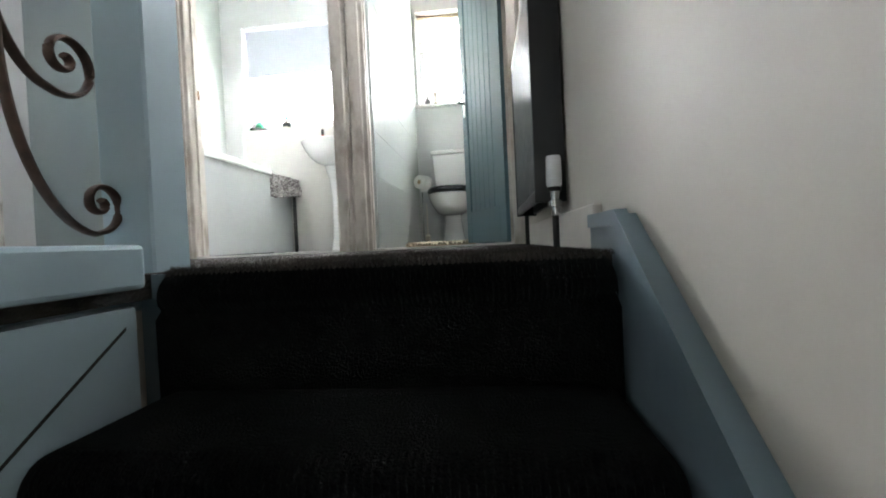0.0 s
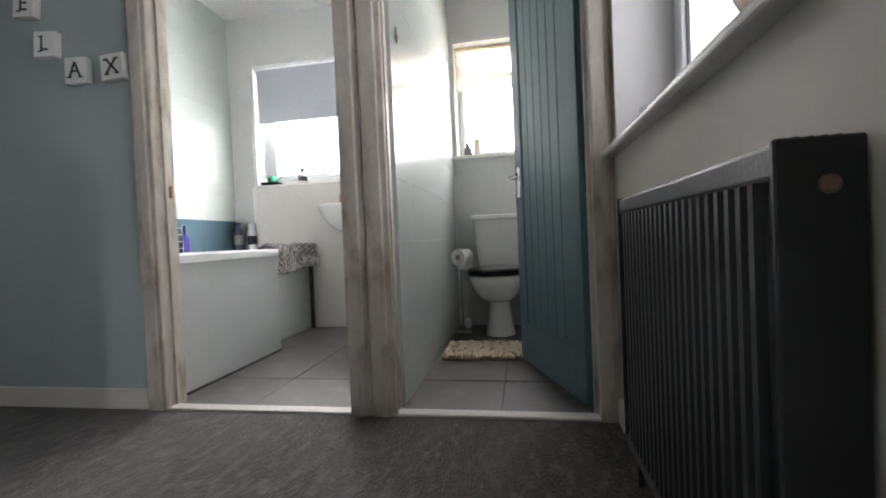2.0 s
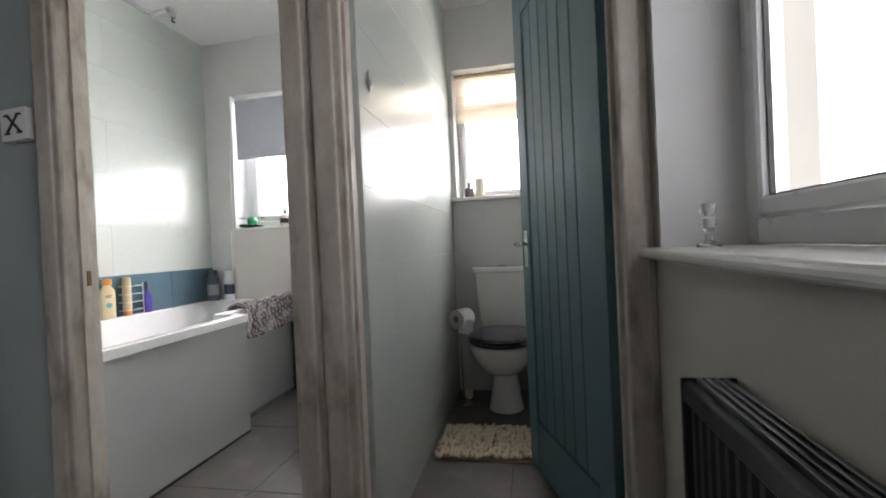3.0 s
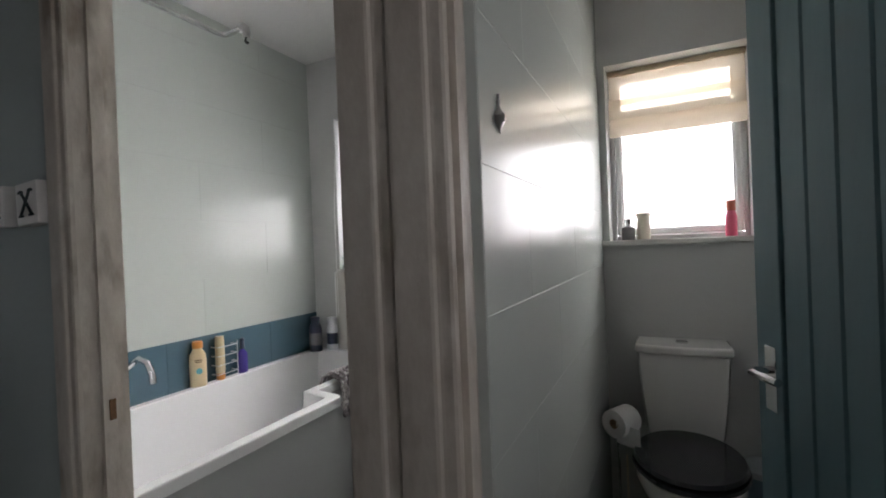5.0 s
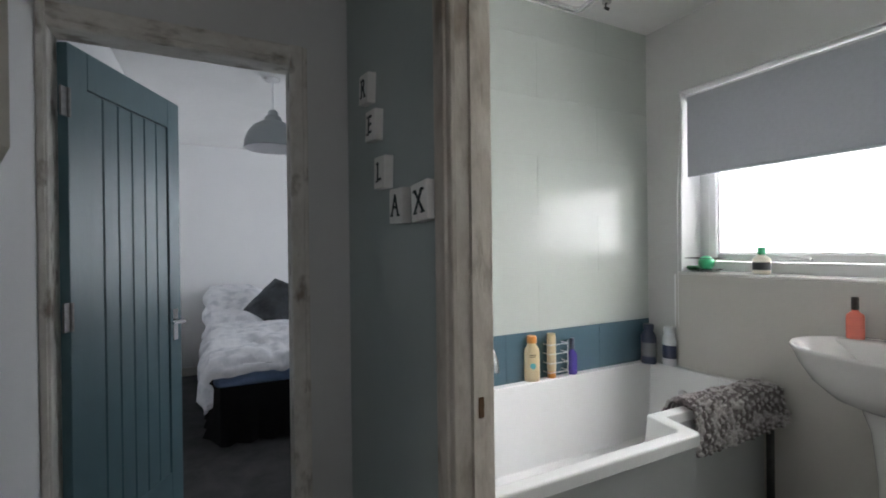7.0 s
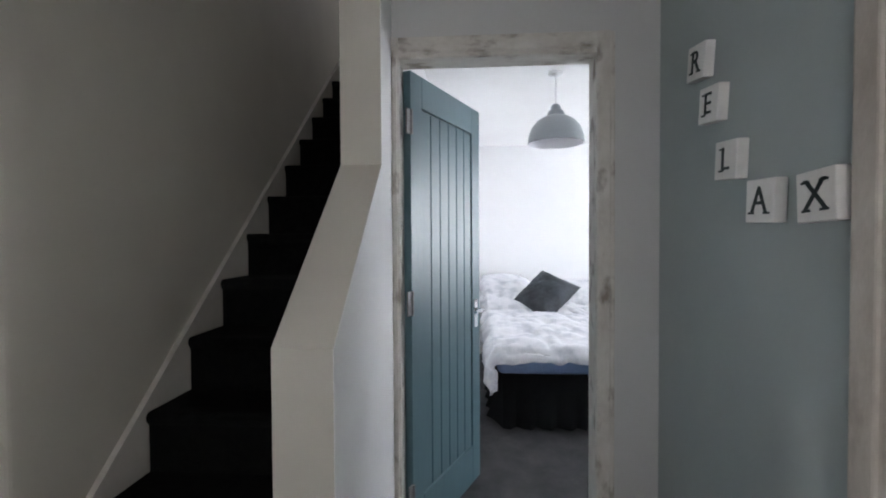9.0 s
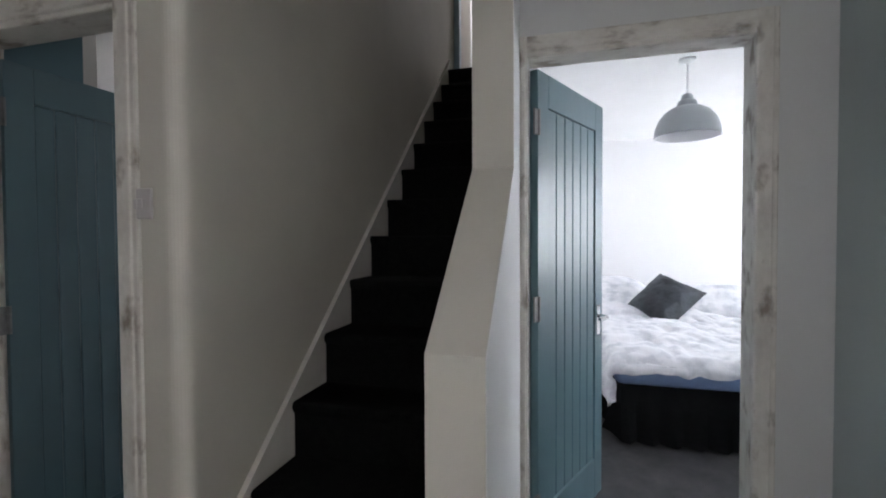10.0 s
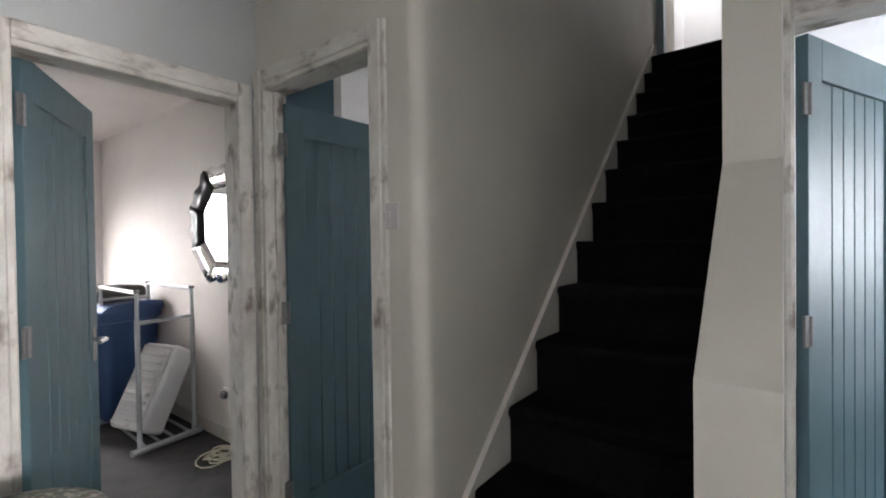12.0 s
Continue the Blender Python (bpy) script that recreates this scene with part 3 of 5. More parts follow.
for j in range(4):
    dy = -0.30 * j
    upper_curl = sweep(-1.688, 0.42, 0.09, 0.154, 255) + curl(-1.674, 0.317, 0.054, 0.006, radians(-105), 1.55)
    lower_curl = sweep(-1.63, 0.33, 0.135, 0.266, 266) + curl(-1.627, 0.112, 0.044, 0.006, radians(-85), 1.45)
    for path in (upper_curl, lower_curl):
        part("scroll", flat_bar([(y + dy, z) for y, z in path]), M["iron"], rail, smooth=True)
    part("upright", tube([(0.072, -1.80 + dy, 0.04), (0.072, -1.80 + dy, 0.88)], 0.007, 6), M["iron"], rail, smooth=True)
# Added strip; its dark slate replaces the shadow on the newel's south face.
structure("trim_stair_head", cuboid(0.121, 0.1645, -1.615, -1.598, -0.75, -0.002), M["slate"], "added slate blue fascia standing in for the shaded newel side")

# ---- trim ----
def casing_profile(w):
    return [(0, 0), (0, 0.015), (0.003, 0.019), (0.008, 0.020), (w * 0.66, 0.020), (w * 0.71, 0.0185), (w * 0.74, 0.013), (w * 0.80, 0.012), (w - 0.005, 0.012), (w - 0.001, 0.009), (w, 0)]


def casing(name, length, m, w=0.08, parent=None, wood="distress"):
    """A moulded rustic architrave: its length runs up its own z, its width along x, its face towards -y."""
    bm = prism([(u, -v) for u, v in casing_profile(w)], 0, length, "z")
    for v in bm.verts:
        v.co.x += 0.0012 * noise.noise(Vector((v.co.x * 30, v.co.z * 7, m.translation.x * 9)))
    return part(name, bm, M[wood], parent, shift=m)


def lining(name, length, depth, m, parent, stop=True, wood="distress"):
    bm = cuboid(0, 0.016, 0, depth, 0, length)
    ob = part(name, bm, M[wood], parent, shift=m)
    if stop:
        part("stop", cuboid(0.016, 0.028, depth * 0.35, depth * 0.35 + 0.03, 0, length), M[wood], ob)
    return ob


def doorway(name, label, m, width, depth, left=0.08, right=0.08, wood="distress", stop=True, head=HEAD):
    """Linings and architraves of an opening; m puts the foot of its first side, x along the wall, y into it."""
    d = thing(name, label, "door frame", m)
    d["kind"] = "structure"
    lining("lining", head, depth, pose(-0.016, 0, 0), d, stop, wood)
    lining("lining", head, depth, pose(width + 0.016, depth, 0, 0, 0, 180), d, stop, wood)
    part("head_lining", cuboid(0, 0.016, 0, depth, 0, width), M[wood], d, shift=pose(0, 0, head + 0.016, 0, 90, 0))
    if left:
        casing("architrave", head + 0.08, pose(-left, 0, 0), left, d, wood)
    if right:
        casing("architrave", head + 0.08, pose(width, 0, 0), right, d, wood)
    casing("architrave", width, pose(0, 0, head + 0.08, 0, 90, 0), 0.08, d, wood)
    return d


door_1 = doorway("door_frame_1", "whitewashed rustic timber frame of the bathroom doorway", pose(-0.885, 0, 0), 0.81, 0.10, right=0, wood="bare")
door_2 = doorway("door_frame_2", "whitewashed rustic timber frame of the toilet doorway", pose(0.07, 0, 0), 0.735, 0.10, left=0, right=0.07, wood="bare")
casing("architrave", HEAD + 0.08, pose(0.791, -0.001, 0), 0.087, door_1, "bare")
casing("architrave", HEAD + 0.08, pose(-0.075, -0.001, 0), 0.09, door_2, "bare")
doorway("door_frame_3", "whitewashed rustic timber frame of the bedroom doorway", pose(BED_X, -0.995, 0, 0, 0, 90), 0.757, 0.10, 0.028, 0.07, stop=False)
doorway("door_frame_4", "whitewashed rustic timber frame of the small bedroom doorway", pose(-1.14, -2.79, 0, 0, 0, 90), 0.652, 0.10, 0.068, 0.07)
doorway("door_frame_5", "whitewashed rustic timber frame of the back bedroom doorway", pose(-0.355, -2.86, 0, 0, 0, 180), 0.692, 0.10, 0.08, 0.065, stop=False, head=1.955)
tagged(part("strike_plate", cuboid(-0.869, -0.866, 0.045, 0.06, 0.865, 0.915, bevel=0.001), M["bronze"]), "worn brass strike plate on the bathroom door frame", "strike plate")


def skirting(name, x0, x1, y0, y1, h=0.085, mat="stone"):
    bm = cuboid(x0, x1, y0, y1, 0.0, h, bevel=0.004)
    return structure(name, bm, M[mat], "off-white painted skirting board")


skirting("baseboard_north", BED_X, -0.966, -0.016, -0.001)
skirting("baseboard_east", 0.858, WALL_E - 0.001, -1.45, -0.022)
skirting("baseboard_bedroom", BED_X + 0.001, BED_X + 0.016, -0.17, -0.017)
skirting("baseboard_half_wall", BED_X + 0.001, -1.07, -1.024, -1.010)
skirting("baseboard_west", -1.139, -1.124, -2.072, -1.98)
skirting("baseboard_south", -0.27, 0.03, -2.859, -2.845)
skirting("baseboard_bed_far", -5.199, -5.184, -0.99, 1.9)
skirting("baseboard_bed_side", -5.18, -2.0, -0.999, -0.985)
skirting("baseboard_back_room", -1.599, -1.584, -6.59, -2.97, 0.10)
for n, (x0, x1) in enumerate(((-0.885, -0.075), (0.07, 0.805))):
    structure("trim_threshold_%d" % (n + 1), cuboid(x0 + 0.001, x1 - 0.001, -0.012, 0.045, -0.004, 0.009, bevel=0.003), M["threshold"], "pale worn threshold strip")


# ---- windows ----
def window(name, label, m, w, h, frost=True, transom=0.0, handle=None, f=0.055, s=0.045):
    """A plastic window; its own x runs along the wall, y outwards, origin at its lower left corner."""
    g = thing(name, label, "window", m)
    g["kind"] = "structure"
    for x0, x1, z0, z1 in ((0, f, 0, h), (w - f, w, 0, h), (f, w - f, 0, f), (f, w - f, h - f, h)):
        part("window_frame", cuboid(x0, x1, 0, 0.07, z0, z1, bevel=0.004), M["upvc"], g)
    panes = [(f, h - f)] if not transom else [(f, transom - 0.03), (transom + 0.03, h - f)]
    if transom:
        part("transom", cuboid(f, w - f, -0.004, 0.07, transom - 0.03, transom + 0.03, bevel=0.004), M["upvc"], g)
    for z0, z1 in panes:
        for x0, x1, a, b in ((f, f + s, z0, z1), (w - f - s, w - f, z0, z1), (f + s, w - f - s, z0, z0 + s), (f + s, w - f - s, z1 - s, z1)):
            part("sash", cuboid(x0 + 0.002, x1 - 0.002, -0.012, 0.05, a + 0.002, b - 0.002, bevel=0.006), M["upvc"], g)
        for x0, x1, a, b in ((f + s - 0.002, f + s + 0.003, z0 + s, z1 - s), (w - f - s - 0.003, w - f - s + 0.002, z0 + s, z1 - s), (f + s, w - f - s, z0 + s - 0.002, z0 + s + 0.003)):
            part("gasket", cuboid(x0, x1, 0.006, 0.016, a, b), M["bloomgasket" if frost else "gasket"], g)
        p = part("pane", cuboid(f + s, w - f - s, 0.018, 0.024, z0 + s, z1 - s), M["frost" if frost else "glass"], g)
        p.visible_shadow = False
    if handle:
        x, z = handle
        part("handle", tube([(x, -0.014, z), (x, -0.04, z), (x - 0.02, -0.048, z + 0.004), (x - 0.11, -0.048, z + 0.012)], 0.008, 6), M["upvc"], g, smooth=True)
    return g


window("window_1", "frosted white plastic bathroom window", pose(-1.50, 1.85, 1.13), 1.10, 0.955, handle=(0.52, 0.075))
window("window_2", "frosted white plastic toilet window with a top vent", pose(0.12, 1.85, 1.245), 0.58, 0.825, transom=0.58, f=0.022, s=0.032)
window("window_3", "white plastic landing window in a deep reveal", pose(1.06, -0.04, 0.918, 0, 0, -90), 1.26, 1.162, frost=False)
window("window_4", "white plastic bedroom window", pose(-4.85, 1.93, 0.87), 1.90, 1.25, frost=False)
window("window_5", "white plastic back bedroom window", pose(0.0, -6.63, 0.9, 0, 0, 180), 1.0, 1.2, frost=False)
# Unseen panel, added as an opening for the hall lamp.
window("window_7", "unseen glazed panel added for the hall fill light", pose(0.80, -5.13, -1.70, 0, 0, 180), 0.62, 1.35)
window("window_6", "white plastic small bedroom window", pose(-2.35, -4.63, 1.0, 0, 0, 180), 1.30, 1.1, frost=False)

glow = bpy.data.materials.new("overcast_sky_backdrop")
glow.use_nodes = True
gp = glow.node_tree.nodes["Principled BSDF"]
gp.inputs["Base Color"].default_value = (0.9, 0.93, 0.95, 1)
gp.inputs["Emission Color"].default_value = (0.97, 0.985, 1.0, 1)
gp.inputs["Emission Strength"].default_value = 2.6
for n, (x0, x1, y0, y1, z0, z1) in enumerate(((-9, 5, 6.0, 6.05, -3, 9), (5.0, 5.05, -9, 6.0, -3, 9), (-9, 5, -10.05, -10, -3, 9))):
    structure("backdrop_%d" % (n + 1), cuboid(x0, x1, y0, y1, z0, z1), glow, "bright overcast sky beyond the windows")

structure("sill_bath", cuboid(-1.515, -0.39, 1.676, 1.85, 1.118, 1.133, bevel=0.003), M["gloss"], "white glazed window ledge")
structure("sill_toilet", cuboid(0.04, 0.80, 1.655, 1.85, 1.222, 1.247, bevel=0.005, seg=2), M["gloss"], "white gloss window board")
sill = bmesh.new()
box(sill, 0.835, 1.06, -1.36, -0.0015, 0.893, 0.917, bevel=0.009, seg=3)
structure("sill_landing", sill, M["gloss"], "thick white gloss window board with a rounded nose")
structure("reveal_landing_north", cuboid(0.876, 1.06, -0.055, -0.041, 0.9175, 2.079), M["white"], "white painted window reveal")

for n, (x0, x1, z0, z1) in enumerate(((-1.4995, -1.495, 1.134, 2.08), (-0.405, -0.4005, 1.134, 2.08), (-1.4945, -0.4055, 2.0805, 2.0845))):
    structure("reveal_bath_%d" % (n + 1), cuboid(x0, x1, 1.692, 1.849, z0, z1), M["white"], "white painted bathroom window reveal")

# blinds
blind = thing("roller_blind", "half-lowered plain grey roller blind in the bathroom window", "blind")
part("cloth", cuboid(-1.476, -0.415, 1.718, 1.721, 1.645, 2.052), M["blind"], blind)
part("bottom_bar", cuboid(-1.476, -0.415, 1.714, 1.725, 1.63, 1.646, bevel=0.003), M["blind"], blind)
part("roller", tube([(-1.49, 1.742, 2.05), (-0.405, 1.742, 2.05)], 0.02, 12), M["upvc"], blind, smooth=True)
part("cord", tube([(-1.497, 1.70, 2.05), (-1.505, 1.672, 1.5), (-1.505, 1.672, 0.85)], 0.0018, 5), M["upvc"], blind)
sheer = bpy.data.materials.new("sheer_sand_cloth")
sheer.use_nodes = True
sn, sl = sheer.node_tree.nodes, sheer.node_tree.links
tr, df, mix, wv = sn.new("ShaderNodeBsdfTranslucent"), sn.new("ShaderNodeBsdfDiffuse"), sn.new("ShaderNodeMixShader"), sn.new("ShaderNodeTexNoise")
wv.inputs["Scale"].default_value = 160
tint = sn.new("ShaderNodeValToRGB")
tint.color_ramp.elements[0].color, tint.color_ramp.elements[1].color = (0.72, 0.63, 0.50, 1), (0.82, 0.74, 0.62, 1)
sl.new(wv.outputs["Fac"], tint.inputs["Fac"])
sl.new(tint.outputs["Color"], tr.inputs["Color"])
sl.new(tint.outputs["Color"], df.inputs["Color"])
mix.inputs["Fac"].default_value = 0.3
sl.new(tr.outputs["BSDF"], mix.inputs[1])
sl.new(df.outputs["BSDF"], mix.inputs[2])
clear, weave_mix = sn.new("ShaderNodeBsdfTransparent"), sn.new("ShaderNodeMixShader")
clear.inputs["Color"].default_value = (0.86, 0.78, 0.66, 1)
weave_mix.inputs["Fac"].default_value = 0.38
sl.new(mix.outputs["Shader"], weave_mix.inputs[1])
sl.new(clear.outputs["BSDF"], weave_mix.inputs[2])
sl.new(weave_mix.outputs["Shader"], sn["Material Output"].inputs["Surface"])
roman = thing("roman_blind", "sheer sand-coloured roman blind raised in two folds", "blind")
for z0, z1, dy in ((1.90, 2.055, 0.0), (1.80, 1.93, -0.012), (1.745, 1.83, -0.024)):
    bm = bmesh.new()
    rows = []
    for i in range(9):
        f = i / 8
        z = z0 + (z1 - z0) * f
        y = 1.79 + dy - 0.014 * math.sin(math.pi * f)
        rows.append([bm.verts.new((0.13 + 0.56 * k / 6, y + 0.003 * math.sin(k * 2.1), z)) for k in range(7)])
    for a, b in zip(rows, rows[1:]):
        for k in range(6):
            bm.faces.new((a[k], a[k + 1], b[k + 1], b[k]))
    part("fold", bm, sheer, roman, smooth=True)
part("head_rail", cuboid(0.125, 0.695, 1.775, 1.81, 2.045, 2.068), M["linen"], roman)

# ---- doors ----
def plank_door(name, label, width, m, tall=1.975):
    """A cottage door: stiles and rails round a sunk field of upright planks. Hinged at its own origin."""
    d = thing(name, label, "door", m)
    t = 0.018
    st, top, bot = 0.095, 0.135, 0.20
    part("stile", cuboid(0.002, st, -t, t, 0.012, tall, bevel=0.002), M["teal"], d)
    part("stile", cuboid(width - st, width, -t, t, 0.012, tall, bevel=0.002), M["teal"], d)
    part("rail", cuboid(st, width - st, -t, t, tall - top, tall, bevel=0.002), M["teal"], d)
    part("rail", cuboid(st, width - st, -t, t, 0.012, 0.012 + bot, bevel=0.002), M["teal"], d)
    count = 6
    step = (width - 2 * st) / count
    for i in range(count):
        x0 = st + i * step
        part("plank", cuboid(x0 + 0.0012, x0 + step - 0.0012, -t + 0.007, t - 0.007, 0.012 + bot, tall - top, bevel=0.0045), M["teal"], d)
    for z in (0.20, 1.0, 1.74):
        h = part("hinge", cuboid(-0.03, 0.004, -t - 0.004, -t + 0.004, z, z + 0.10, bevel=0.001), M["brass"], d, "steel butt hinge")
        part("knuckle", tube([(0.0, -t - 0.006, z), (0.0, -t - 0.006, z + 0.10)], 0.006, 8), M["brass"], h, smooth=True)
    for s in (-1, 1):
        y = s * (t + 0.004)
        h = part("handle", cuboid(width - 0.075, width - 0.035, min(s * t, y), max(s * t, y), 0.84, 0.99, bevel=0.0015), M["chrome"], d, "chrome lever handle")
        part("lever", tube([(width - 0.055, y, 0.935), (width - 0.055, s * (t + 0.045), 0.935), (width - 0.07, s * (t + 0.052), 0.935), (width - 0.165, s * (t + 0.05), 0.938)], 0.009, 8), M["chrome"], h, smooth=True)
    return d


bed_door = plank_door("panelled_door", "blue painted cottage plank door standing open into the bedroom", 0.70, pose(-1.915, -0.977, 0, 0, 0, 155.5), 2.0)
wc_door = copy_thing(bed_door, pose(0.792, 0.10, 0, 0, 0, 109.5))
tagged(wc_door, "dark teal cottage plank door standing open into the toilet")
plank_door("panelled_door", "dark teal cottage plank door standing open into the back bedroom", 0.70, pose(-0.375, -2.955, 0, 0, 0, 240.5))
plank_door("panelled_door", "dark teal cottage plank door folded back against the small bedroom wall", 0.635, pose(-1.222, -2.79, 0, 0, 0, 177))

# ---- landing things ----
rad = thing("radiator", "anthracite fluted panel radiator below the landing window", "radiator")
RY0, RY1, RX = -1.12, -0.44, 0.796
flutes = []
n = 22
for i in range(n):
    a = RY0 + 0.03 + (RY1 - RY0 - 0.06) * i / n
    s = (RY1 - RY0 - 0.06) / n
    flutes += [(a, RX + 0.010), (a + 0.3 * s, RX + 0.010), (a + 0.45 * s, RX), (a + 0.85 * s, RX)]
outline = [(RX + 0.010, RY0 + 0.005)] + [(x, y) for y, x in flutes] + [(RX + 0.010, RY1 - 0.03), (RX + 0.010, RY1 - 0.005), (RX + 0.016, RY1 - 0.005), (RX + 0.016, RY0 + 0.005)]
part("front_panel", prism(outline, 0.150, 0.690, "z"), M["radiator"], rad)
part("header", cuboid(RX, RX + 0.016, RY0, RY1, 0.690, 0.723, bevel=0.004, seg=2), M["radiator"], rad)
part("footer", cuboid(RX, RX + 0.016, RY0, RY1, 0.120, 0.150, bevel=0.004), M["radiator"], rad)
part("back_panel", cuboid(0.858, 0.868, RY0, RY1, 0.120, 0.723, bevel=0.003), M["radiator"], rad)
for y0, y1 in ((RY0 - 0.004, RY0 + 0.004), (RY1 - 0.004, RY1 + 0.004)):
    part("end_panel", cuboid(RX - 0.003, 0.871, y0, y1, 0.115, 0.727, bevel=0.002), M["radiator"], rad)
for k in range(4):
    x0 = RX + 0.018 + 0.012 * k
    part("top_bar", cuboid(x0, x0 + 0.006, RY0 + 0.004, RY1 - 0.004, 0.712, 0.729, bevel=0.001), M["radiator"], rad)
for k in range(12):
    y = RY0 + 0.05 + k * 0.05
    part("fin", cuboid(RX + 0.018, 0.858, y, y + 0.003, 0.18, 0.68), M["radiator"], rad)
part("bleed_cap", lathe([(0, 0), (0.009, 0), (0.009, 0.004), (0.005, 0.006), (0, 0.006)], 16), M["gold"], rad, "dull copper end plug", shift=pose(0.838, RY0 - 0.004, 0.682, 90, 0, 0))
for y in (RY0 + 0.1, RY1 - 0.1):
    part("bracket", cuboid(0.868, WALL_E, y, y + 0.03, 0.2, 0.6), M["radiator"], rad)
valve = part("valve", lathe([(0, 0.152), (0.017, 0.152), (0.0195, 0.160), (0.0185, 0.222), (0.016, 0.228), (0, 0.228)], 20, 0.840, RY0 - 0.012), M["bottlewhite"], rad, "white thermostatic valve head", smooth=True)
part("valve_collar", lathe([(0, 0.140), (0.016, 0.140), (0.0175, 0.144), (0.0175, 0.151), (0, 0.151)], 18, 0.840, RY0 - 0.012), M["blackmatt"], valve, smooth=True)
part("valve_body", lathe([(0.010, 0.08), (0.012, 0.10), (0.017, 0.102), (0.017, 0.118), (0.012, 0.12), (0.014, 0.148), (0, 0.150)], 14, 0.840, RY0 - 0.012), M["chrome"], valve, smooth=True)
part("pipe", tube([(0.840, RY0 - 0.012, 0.0), (0.840, RY0 - 0.012, 0.10)], 0.0085, 10), M["radiator"], rad, smooth=True)
part("pipe", tube([(0.834, RY1 + 0.03, 0.0), (0.834, RY1 + 0.03, 0.16), (0.834, RY1, 0.165)], 0.0085, 10), M["radiator"], rad, smooth=True)


def solid_text(char, size):
    cu = bpy.data.curves.new("letter", "FONT")
    cu.body, cu.size, cu.extrude, cu.align_x, cu.align_y = char, size, 0.0012, "CENTER", "CENTER"
    tmp = new("letter", cu)
    me = bpy.data.meshes.new_from_object(tmp)
    bpy.data.objects.remove(tmp)
    me.materials.append(M["letter"])
    return me


for char, x, z, tilt in (("R", -1.511, 1.846, 8), ("E", -1.438, 1.697, 6), ("L", -1.347, 1.522, 4), ("A", -1.203, 1.400, 2), ("X", -1.030, 1.396, -3)):
    blk = tagged(part("letter_block", cuboid(-0.052, 0.052, 0, 0.031, -0.052, 0.052, bevel=0.003, seg=2), M["plaque"], shift=pose(x, -0.033, z, 0, tilt, 0)), "off-white wall letter block with a dark %s" % char, "wall letter", "letters spelling relax")
    me = solid_text(char, 0.088)
    ob = piece("letter", me, blk, pose(0, -0.0012, 0, 90, 0, 0))
    for sx, sz in {"R": ((-0.021, -0.029), (0.024, -0.029), (-0.021, 0.029)), "E": ((-0.02, 0.029), (-0.02, -0.029)), "L": ((-0.016, 0.029), (-0.016, -0.029)), "A": ((-0.028, -0.029), (0.028, -0.029)), "X": ((-0.024, -0.029), (0.024, -0.029), (-0.024, 0.029), (0.024, 0.029))}[char]:
        part("serif", cuboid(sx - 0.011, sx + 0.011, -0.0024, 0, sz - 0.0025, sz + 0.0025), M["letter"], blk)

sw = thing("light_switch", "white plastic double light switch on the cream wall", "light switch", pose(-1.139, -2.063, 1.44, 0, 0, 90))
part("plate", cuboid(-0.045, 0.045, -0.010, 0, -0.045, 0.045, bevel=0.004, seg=2), M["switchgrey"], sw)
for x in (-0.018, 0.002):
    part("rocker", cuboid(x, x + 0.014, -0.013, -0.009, -0.015, 0.015, bevel=0.002), M["switchgrey"], sw)

vase = lathe([(0, 0.0), (0.084, 0.0), (0.096, 0.007), (0.116, 0.05), (0.125, 0.10), (0.126, 0.17), (0.112, 0.23), (0.080, 0.28), (0.050, 0.31), (0.044, 0.34), (0.058, 0.37), (0.052, 0.37), (0.038, 0.34), (0.045, 0.31), (0.074, 0.277), (0.106, 0.228), (0.120, 0.17), (0.119, 0.102), (0.109, 0.054), (0.080, 0.013), (0.0, 0.010)], 36)
tagged(part("vase", vase, M["vase"], shift=pose(0.971, -0.935, 0.9172), smooth=True), "rounded pale sand glass vase on the landing window board", "vase")
orn = thing("glass_ornament", "small clear glass ornament on the landing window board", "ornament", pose(0.93, -0.19, 0.9172))
part("base", lathe([(0, 0), (0.022, 0), (0.024, 0.006), (0.008, 0.014), (0.006, 0.03), (0.016, 0.045), (0.014, 0.06), (0, 0.064)], 16), M["glass"], orn, smooth=True)
part("ball", lathe([(0.0001 if i in (0, 8) else 0.016 * math.sin(math.pi * i / 8), 0.078 - 0.016 * math.cos(math.pi * i / 8)) for i in range(9)], 14), M["glass"], orn, smooth=True)

ham = thing("laundry_basket", "round woven seagrass basket with a domed lid in the corridor", "basket", pose(-0.24, -2.42, 0) @ Matrix.Diagonal((1.02, 1.02, 1.035, 1)))
weave = [(0.155, 0.0)]
for i in range(26):
    z = 0.01 + 0.64 * i / 25
    weave.append((0.16 + 0.03 * i / 25 + (0.004 if i % 2 else 0), z))
part("body", lathe([(0, 0.0), *weave, (0, 0.65)], 32), M["wicker"], ham, smooth=True)
part("lid", lathe([(0, 0.652), (0.205, 0.652), (0.21, 0.665), (0.20, 0.685), (0.17, 0.70), (0.10, 0.715), (0, 0.72)], 32), M["wicker"], ham, smooth=True)

# ---- bathroom ----
RIM = 0.63
OUT = [(-1.699, 0.105), (-0.915, 0.105), (-0.915, 0.95), (-0.93, 0.965), (-1.075, 0.99), (-1.075, 1.687), (-1.699, 1.687)]
INN = [(-1.652, 0.150), (-0.965, 0.150), (-0.965, 0.895), (-0.982, 0.918), (-1.122, 0.942), (-1.122, 1.640), (-1.652, 1.640)]
LOW = [(-1.605, 0.30), (-1.03, 0.30), (-1.03, 0.83), (-1.055, 0.87), (-1.17, 0.925), (-1.17, 1.55), (-1.605, 1.55)]
bm = bmesh.new()
